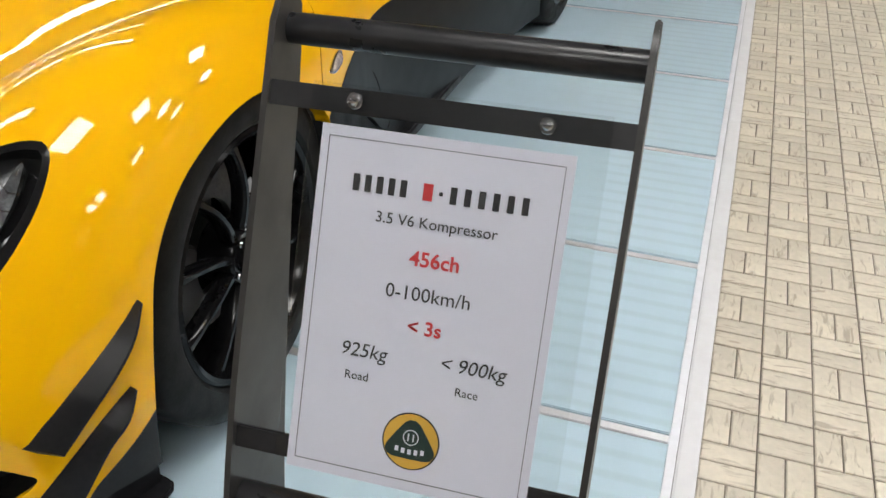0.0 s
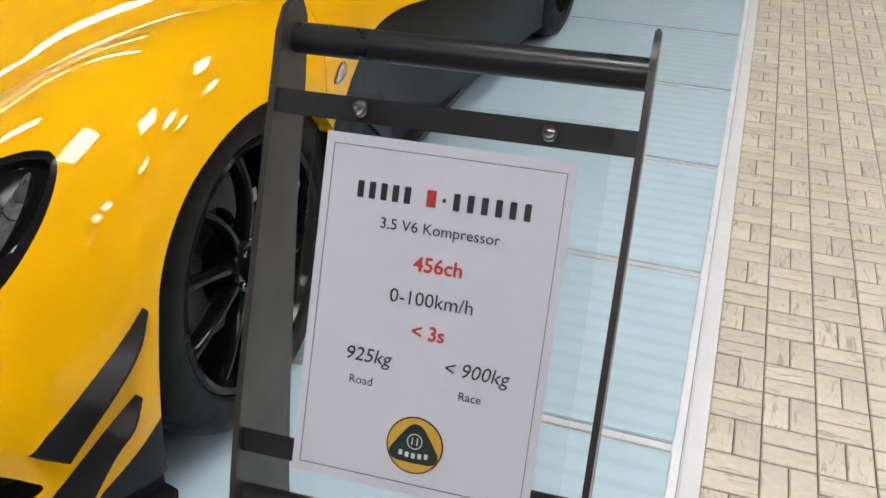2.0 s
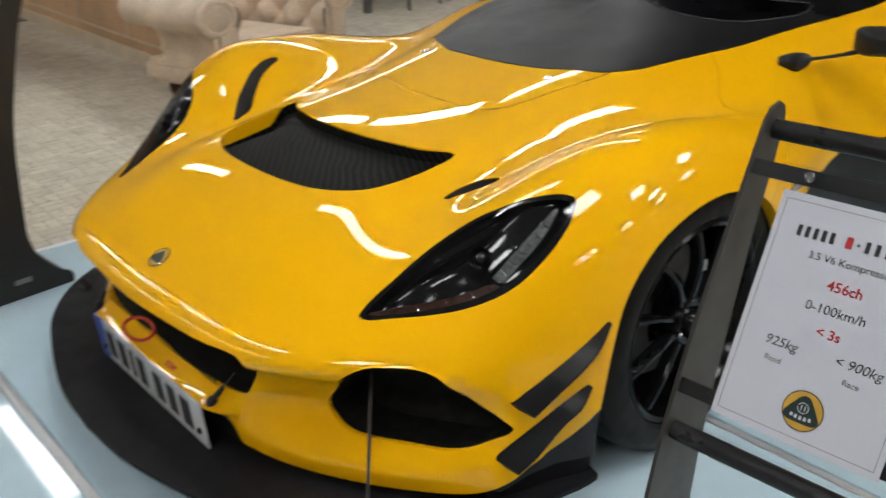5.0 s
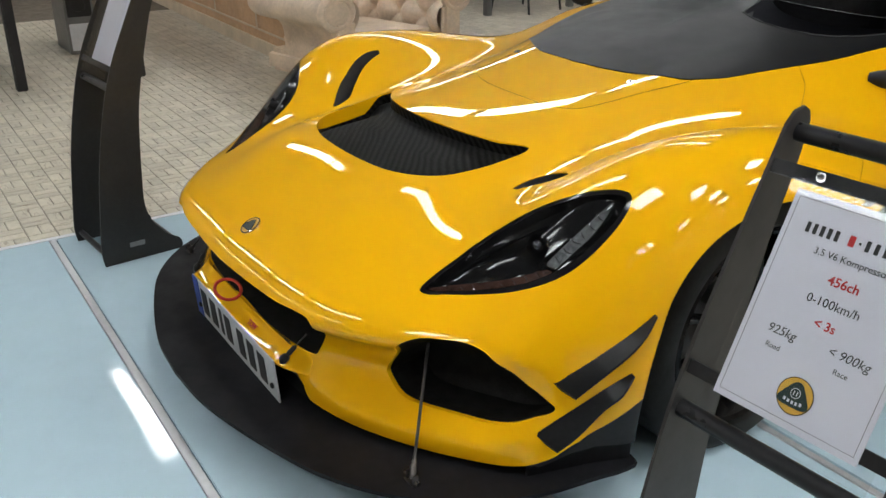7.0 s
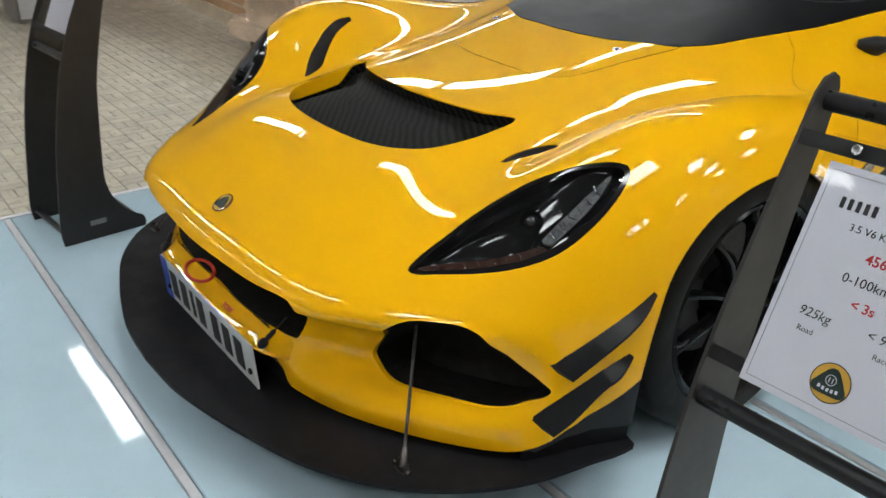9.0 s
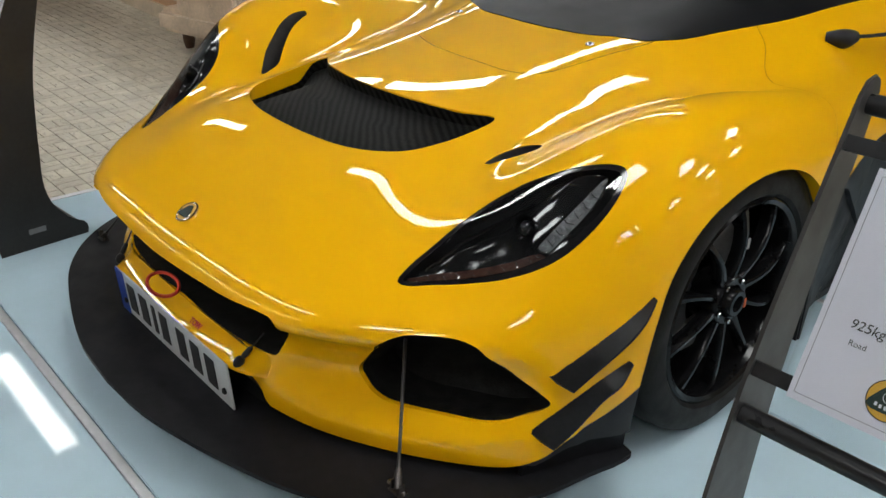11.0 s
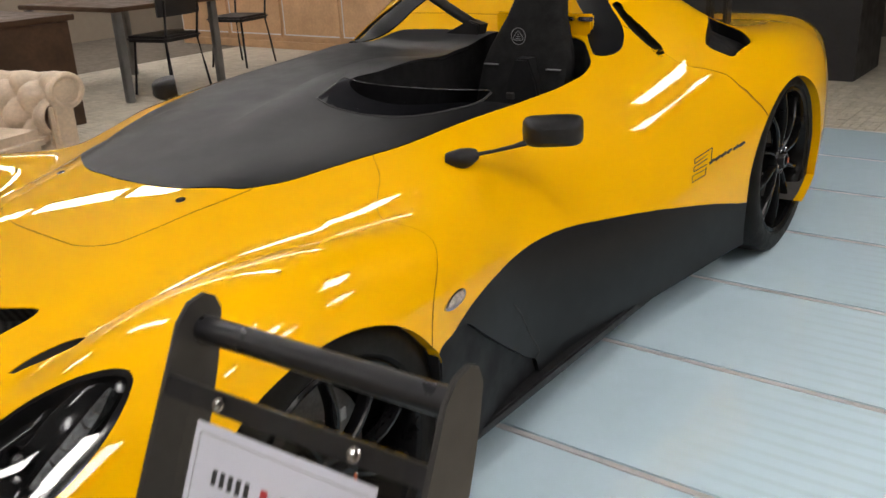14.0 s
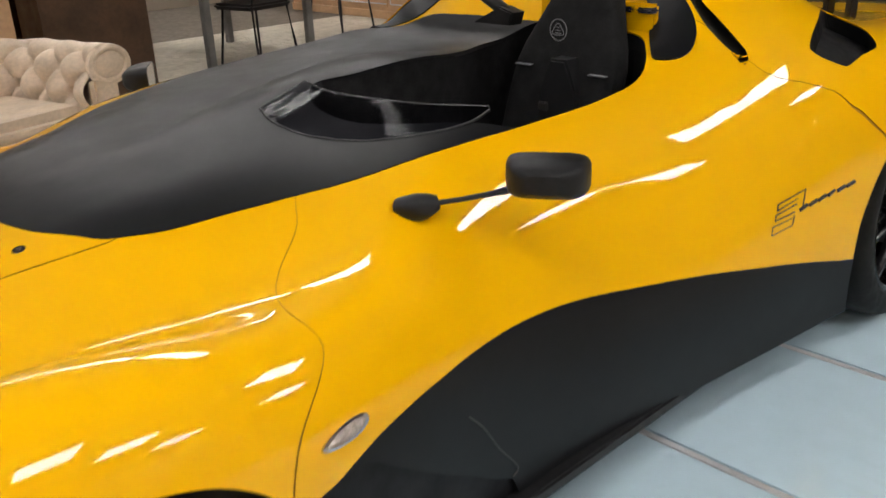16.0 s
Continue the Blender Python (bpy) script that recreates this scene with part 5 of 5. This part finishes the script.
for c, s in (((0, .1345), (.189, .0005)), ((0, -.1345), (.189, .0005)), ((.0945, 0), (.0005, .269)), ((-.0945, 0), (.0005, .269))):
    part("border_line", boxed((c[0], -.0009, c[1]), (s[0], .0004, s[1]), 0), INK, sheet)
# the heading is kept as plain bars, the figure between them in red
for u0, u1, mt in ((-.083, -.034, INK), (-.0245, -.0135, REDINK), (-.0105, -.0065, INK), (-.004, .064, INK)):
    tall = .0030 if u1 - u0 < .006 else .0135
    n = max(1, round((u1 - u0) / .0105))
    for k in range(n):
        u, w = u0 + (k + .5) * (u1 - u0) / n, (u1 - u0) / n
        part("heading_bar", boxed((u + .010, -.0009, .1125 - .012), (min(w * .55, .0052) if n > 1 else w * .7, .0005, tall), 0), mt, sheet, "plain bar in place of a heading")
for text, u, v, size, mt, bold, shear in (("3.5 V6 Kompressor", -.0095, .0875, .0125, INK, 0, 0), ("456ch", -.0065, .0588, .0168, REDINK, .0003, 0), ("0-100km/h", -.0085, .0307, .0162, INK, 0, 0), ("< 3s", -.008, .0042, .0162, REDINK, .0003, 0),
                                         ("925kg", -.0559, -.0226, .0165, INK, 0, .18), ("< 900kg", .0348, -.0207, .0165, INK, 0, .18), ("Road", -.0593, -.0440, .0100, INK, 0, 0), ("Race", .0326, -.0415, .0100, INK, 0, 0)):
    lettering(text, size, mt, sheet, at_uv(u, v), "printed_text", bold, "printed text " + text.strip("< "), shear, .0002)
part("roundel", lathe(bmesh.new(), [(0, .0240), (.0005, .0240), (.0005, .0002), (0, .0002)], 48, axis="z"), INK, sheet, "black ring", m=at_uv(-.0071, -.0889))
part("roundel", lathe(bmesh.new(), [(.0004, .0228), (.0008, .0228), (.0008, .0002), (.0004, .0002)], 48, axis="z"), GOLD, sheet, "golden yellow roundel", m=at_uv(-.0071, -.0889))
part("shield", plate(bmesh.new(), rounded_triangle(.0215), .0005, "z", .0011), GREEN, sheet, "dark green shield", m=at_uv(-.0071, -.0889))

part("monogram", tube(bmesh.new(), [(.0062 * math.cos(a), .0062 * math.sin(a) + .0035, .0014) for a in (2 * math.pi * k / 20 for k in range(21))], .00045, 5, caps=False), PAPER, sheet, "thin pale ring", m=at_uv(-.0071, -.0889))
for k in range(-2, 3):
    part("mark", boxed((k * .0054, -.0085 + .0006 * k * k * .5, .0014), (.0030, .0042, .0004), 0), PAPER, sheet, "short pale bar", m=at_uv(-.0071, -.0889))
for k in (-1, 1):
    part("mark", boxed((k * .0021, .0035, .0014), (.0010, .0062, .0004), 0), PAPER, sheet, "short pale bar", m=at_uv(-.0071, -.0889))

stand, SM = sign_stand(-1.130, -.823, "dark metal sign stand with a blank-backed sheet", 5.5)
part("acrylic", boxed((.004, -.0035, .015), (.236, .003, .345), .0008), GLASS, stand, "clear acrylic sheet", m=SM)
part("paper", boxed((.012, .012, .020), (.190, .0012, .280), 0), PAPER, stand, "white printed sheet", m=SM)

# ---- furniture behind the car ----
counter = thing("reception_counter", (-6.0, 1.20, FLOOR), "light oak panelled counter with pale trim on the block floor", "counter", rz=-2)
part("carcass", boxed((-.15, .15, .52), (5.3, .55, 1.04), .004), WOOD, counter)
part("plinth", boxed((-.15, -.135, .045), (5.32, .02, .09), .003), CREAM, counter, "lighter oak plinth")
part("worktop", boxed((-.15, .13, 1.06), (5.4, .68, .04), .006), DARKWOOD, counter)
for k in range(6):
    x = -2.75 + k * .92
    part("trim_strip", boxed((x, -.131, .58), (.016, .008, .86), .002), CREAM, counter, "pale trim strip")
for k in range(6):
    part("trim_strip", boxed((-2.29 + k * .92, -.131, .155), (.90, .008, .014), .002), CREAM, counter, "pale trim strip")

# a buttoned leather armchair with rolled arms
chair = thing("chesterfield_armchair", (-2.95, 1.11, FLOOR), "tan leather chesterfield armchair with buttoned back and rolled arms", "armchair", rz=14)
chair.scale = (.85, 1.18, .92)
path = [(.50, -.33), (.2, -.33), (-.08, -.33), (-.24, -.30), (-.33, -.20), (-.36, 0), (-.33, .20), (-.24, .30), (-.08, .33), (.2, .33), (.50, .33)]
NA, NP = 190, 72
pts = spline(path, NA)
bm = bmesh.new()
rows = []
length = np.r_[0, np.cumsum(np.linalg.norm(np.diff(pts, axis=0), axis=1))]
prof = [(.085, .22), (.08, .36), (.07, .46), (.055, .53), (.03, .59), (-.01, .635), (-.065, .65), (-.12, .63), (-.155, .58), (-.155, .52), (-.12, .475), (-.06, .462), (.005, .40), (.02, .13)]
pq = spline(prof, NP)
plen = np.r_[0, np.cumsum(np.linalg.norm(np.diff(pq, axis=0), axis=1))]
buttons = {}
for i in range(NA):
    d = pts[min(i + 1, NA - 1)] - pts[max(i - 1, 0)]
    d = d / np.linalg.norm(d)
    inward = np.array([-d[1], d[0]])
    if (np.array([.1, 0]) - pts[i]) @ inward < 0:
        inward = -inward
    row = []
    for k, (a, z) in enumerate(pq):
        u, v = length[i] / .125, plen[k] / .125 + .35
        tuft = abs(math.sin(math.pi * (u + v) / 2)) * abs(math.sin(math.pi * (u - v) / 2))
        fade = 1 - max(0, min(1, (plen[k] - .46) / .08))
        pit = min(abs((u + v) / 2 - round((u + v) / 2)), .5) ** 2 + min(abs((u - v) / 2 - round((u - v) / 2)), .5) ** 2
        depth = (.052 * tuft ** .6 - .034 - .03 * math.exp(-pit / .012)) * fade
        out = Vector((inward[0], inward[1], 0))
        t0, t1 = pq[max(k - 1, 0)], pq[min(k + 1, NP - 1)]
        g = np.array([t1[1] - t0[1], -(t1[0] - t0[0])])
        g = g / np.linalg.norm(g)
        p = Vector((pts[i][0], pts[i][1], z)) + out * (a + depth * g[0]) + Vector((0, 0, depth * g[1]))
        row.append(bm.verts.new(p))
        if pit < .003 and plen[k] < .44 and 6 < i < NA - 6:
            key = (round((u + v) / 2), round((u - v) / 2))
            if key not in buttons or pit < buttons[key][0]:
                buttons[key] = (pit, p.copy())
    rows.append(row)
for a, b in zip(rows, rows[1:]):
    for k in range(NP - 1):
        bm.faces.new((a[k], a[k + 1], b[k + 1], b[k]))
part("upholstery", bm, TAN, chair, "buttoned tan leather back and arms")
for _, p in buttons.values():
    bm = bmesh.new()
    bmesh.ops.create_icosphere(bm, subdivisions=1, radius=.010)
    part("button", bm, TAN, chair, m=Matrix.Translation(p))
for s in (-1, 1):
    part("arm_front", lathe(bmesh.new(), [(.49, .108), (.512, .104), (.522, .090), (.520, .078), (.508, .070), (.516, .054), (.526, .03), (.527, .001), (.49, .001)], 36), TAN, chair, "pleated arm scroll", m=pose(0, s * .392, .545))
    part("arm_post", boxed((.487, s * .352, .30), (.062, .135, .40), .022), TAN, chair, "leather arm front")
part("seat_base", boxed((.06, 0, .17), (.86, .66, .14), .03), TAN, chair)
part("seat_cushion", boxed((.10, 0, .30), (.80, .56, .13), .05), TAN, chair, "loose tan seat cushion")
for x in (-.22, .40):
    for y in (-.24, .24):
        part("foot", tube(bmesh.new(), [(x, y, 0), (x, y, .05), (x, y, .15)], [.022, .032, .035], 14), DARKWOOD, chair, "turned dark wood foot")


def chair_black(x, y, rz, label):
    t = thing("office_chair", (x, y, FLOOR), label, "chair", "black chairs", rz=rz)
    part("seat", boxed((0, 0, .455), (.44, .43, .05), .02), BACKB, t, "black padded seat")
    bow = [(.24 * math.sin(a) / math.sin(.7), .235 + .16 * (math.cos(a) - 1)) for a in np.linspace(-.7, .7, 15)]
    bm = plate(bmesh.new(), bow + [(x * .95, y - .022) for x, y in reversed(bow)], .22, "z", .74, .004)
    part("backrest", bm, BACKB, t, "curved black backrest")
    for sx in (-1, 1):
        part("leg", tube(bmesh.new(), [(sx * .17, -.16, .44), (sx * .19, -.18, .2), (sx * .21, -.20, 0)], .010, 10), TUBE, t)
        part("leg", tube(bmesh.new(), [(sx * .19, .24, .76), (sx * .18, .19, .44), (sx * .20, .22, .2), (sx * .21, .25, 0)], .010, 10), TUBE, t)
    return t


def table(x, y, w, d, h, legm, label, name="meeting_table"):
    t = thing(name, (x, y, FLOOR), label, "table")
    part("tabletop", boxed((0, 0, h - .02), (w, d, .035), .006), DARKWOOD, t)
    for sx in (-1, 1):
        for sy in (-1, 1):
            part("leg", boxed((sx * (w / 2 - .06), sy * (d / 2 - .06), (h - .04) / 2), (.06, .06, h - .04), .006), legm, t)
    return t
table(-5.15, 3.70, 1.40, 1.04, .74, GREYM, "dark wood table on square grey metal legs")
chair_black(-4.62, 3.72, -80, "black chair with thin metal legs at the table")
chair_black(-5.2, 5.0, 10, "black chair with thin metal legs behind the table")
desk = thing("dark_desk", (-5.1, 2.25, FLOOR), "dark brown wooden desk behind the armchair", "desk")
part("top", boxed((0, 0, .74), (2.0, .8, .04), .005), DARKWOOD, desk)
part("modesty_panel", boxed((0, .35, .36), (1.9, .02, .72), .003), DARKWOOD, desk)
for s in (-1, 1):
    part("pedestal", boxed((s * .8, 0, .36), (.38, .7, .72), .004), DARKWOOD, desk)
cab = thing("wall_cabinets", (-5.2, 6.15, FLOOR), "row of light oak cabinets with pale trim against the far wall", "cabinet")
part("carcass", boxed((0, .1, .55), (4.4, .5, 1.1), .004), WOOD, cab)
part("plinth", boxed((0, -.16, .04), (4.4, .02, .08), .002), WOOD, cab)
for k in range(5):
    part("door", boxed((-1.76 + k * .88, -.16, .60), (.82, .018, .96), .003), WOOD, cab, "oak cabinet door")
    part("trim_strip", boxed((-1.76 + k * .88, -.171, .155), (.80, .006, .014), .002), WHITE, cab, "pale trim strip")
    part("trim_strip", boxed((-2.17 + k * .88, -.171, .60), (.014, .006, .9), .002), WHITE, cab, "pale trim strip")
blackbox = thing("black_cabinet", (-.75, 6.46, FLOOR), "tall plain black cabinet on the block floor", "cabinet")
part("body", boxed((0, 0, .75), (1.9, .75, 1.5), .006), BACKB, blackbox)
part("plinth", boxed((0, -.005, .02), (1.86, .73, .04), .002), BACKB, blackbox)
table(-4.56, -.26, 1.6, .8, .74, BACKB, "black desk with dark square legs", "black_desk")
chair_black(-4.15, -1.0, 100, "black chair drawn up to the black desk")
pc = thing("computer_tower", (-4.92, -.04, FLOOR), "grey open computer tower on the floor under the desk", "computer")
part("case", boxed((0, 0, .22), (.42, .19, .43), .004), GREYM, pc)
part("drive_bay", boxed((.214, 0, .33), (.004, .16, .15), .002), BACKB, pc)
part("front_panel", boxed((.214, 0, .12), (.004, .16, .18), .002), ALU, pc)
part("fan", lathe(bmesh.new(), [(.212, .05), (.220, .05), (.220, .042), (.214, .042)], 24), BACKB, pc, m=pose(0, 0, .33))

# the platform's panes, strips and edge
MIDX = [PX0 + 0.02, PX1 - 0.02]
for a, b in zip(JOINTS, JOINTS[1:]):
    part("glass_panel", boxed(((MIDX[0] + MIDX[1]) / 2, (a + b) / 2, -0.008), (MIDX[1] - MIDX[0] - 0.004, b - a - 0.026, 0.016), 0.002), PANE, plat)
for y in JOINTS:
    part("joint_strip", boxed(((MIDX[0] + MIDX[1]) / 2, y, -0.007), (MIDX[1] - MIDX[0], 0.020, 0.012), 0.0015), STRIP, plat)
for x in MIDX:
    part("edge_strip", boxed((x, (JOINTS[0] + JOINTS[-1]) / 2, -0.0065), (0.018, JOINTS[-1] - JOINTS[0] + 0.02, 0.017), 0.002), ALU, plat)
part("edge_ramp", boxed((PX1 + 0.009, (JOINTS[0] + JOINTS[-1]) / 2, -0.012), (0.037, JOINTS[-1] - JOINTS[0] + 0.02, 0.016), 0.004), WHITE, plat, "white edge trim")
part("edge_ramp", boxed((PX0 - 0.004, (JOINTS[0] + JOINTS[-1]) / 2, -0.012), (0.024, JOINTS[-1] - JOINTS[0] + 0.02, 0.016), 0.004), WHITE, plat, "white edge trim")

# the blocks of the floor, two upright and two flat by turns
CELL, OX, OY = 0.0967, 1.5378, 0.0831


def block_mesh(name, sx, sy, material):
    me = bpy.data.meshes.new(name)
    bm = bmesh.new()
    g, b = 0.0016, 0.0022
    x, y = sx / 2 - g, sy / 2 - g
    lo = [bm.verts.new(p) for p in ((-x, -y, -0.006), (x, -y, -0.006), (x, y, -0.006), (-x, y, -0.006))]
    up = [bm.verts.new(p) for p in ((-x, -y, -0.0012), (x, -y, -0.0012), (x, y, -0.0012), (-x, y, -0.0012))]
    hi = [bm.verts.new(p) for p in ((-x + b, -y + b, 0), (x - b, -y + b, 0), (x - b, y - b, 0), (-x + b, y - b, 0))]
    for r, q in ((lo, up), (up, hi)):
        for k in range(4):
            bm.faces.new((r[k], r[(k + 1) % 4], q[(k + 1) % 4], q[k]))
    bm.faces.new(hi)
    bm.to_mesh(me)
    bm.free()
    me.materials.append(material)
    return me


UPRIGHT, FLAT = block_mesh("block", CELL / 2, CELL, BLOCK_UP), block_mesh("block_flat", CELL, CELL / 2, BLOCK_FLAT)
floor = bpy.data.objects["floor"]


def laid(x0, x1, y0, y1):
    """The places of the blocks over a stretch of the floor, and which way each one lies."""
    for i in range(math.floor((x0 - OX) / CELL + 0.5), math.floor((x1 - OX) / CELL + 0.5)):
        for j in range(math.floor((y0 - OY) / CELL + 0.5), math.floor((y1 - OY) / CELL + 0.5)):
            for k in (0, 1):
                up = (i + j + 1) % 2
                x, y = OX + (i + 0.5) * CELL, OY + (j + 0.5) * CELL
                x, y = (x + (k - 0.5) * CELL / 2, y) if up else (x, y + (k - 0.5) * CELL / 2)
                yield x, y, up


def lay_single(*area):
    for x, y, up in laid(*area):
        ob = new("block", UPRIGHT if up else FLAT)
        ob.location = (x, y, FLOOR + random.uniform(-0.0004, 0.0004))
        ob.parent = floor


def lay_joined(*areas):
    """The rest of the blocks in one mesh."""
    vs, fs, kind, base = [], [], [], 0
    src = {}
    for up, me in ((1, UPRIGHT), (0, FLAT)):
        src[up] = (np.array([v.co[:] for v in me.vertices]), np.array([list(p.vertices) for p in me.polygons]))
    for area in areas:
        for x, y, up in laid(*area):
            p, q = src[up]
            vs.append(p + (x, y, FLOOR + random.uniform(-0.0004, 0.0004)))
            fs.append(q + base)
            kind += [1 - up] * len(q)
            base += len(p)
    me = bpy.data.meshes.new("blocks")
    me.from_pydata(np.concatenate(vs).tolist(), [], np.concatenate(fs).tolist())
    me.materials.append(BLOCKS_UP)
    me.materials.append(BLOCKS_FLAT)
    me.polygons.foreach_set("material_index", kind)
    ob = new("blocks", me)
    ob.parent = floor
    tagged(ob, "cream floor blocks", kind="stuff")


lay_single(OX, OX + 5 * CELL, OY, OY + 25 * CELL)
lay_joined((OX + 5 * CELL, 4.4, -3.6, 8.6), (OX, OX + 5 * CELL, OY + 25 * CELL, 8.6), (OX, OX + 5 * CELL, -3.6, OY), (-6.4, OX - 30 * CELL, -3.6, 6.2), (OX - 30 * CELL, OX, 4.54, 8.6), (OX - 30 * CELL, OX, -3.6, -1.56))
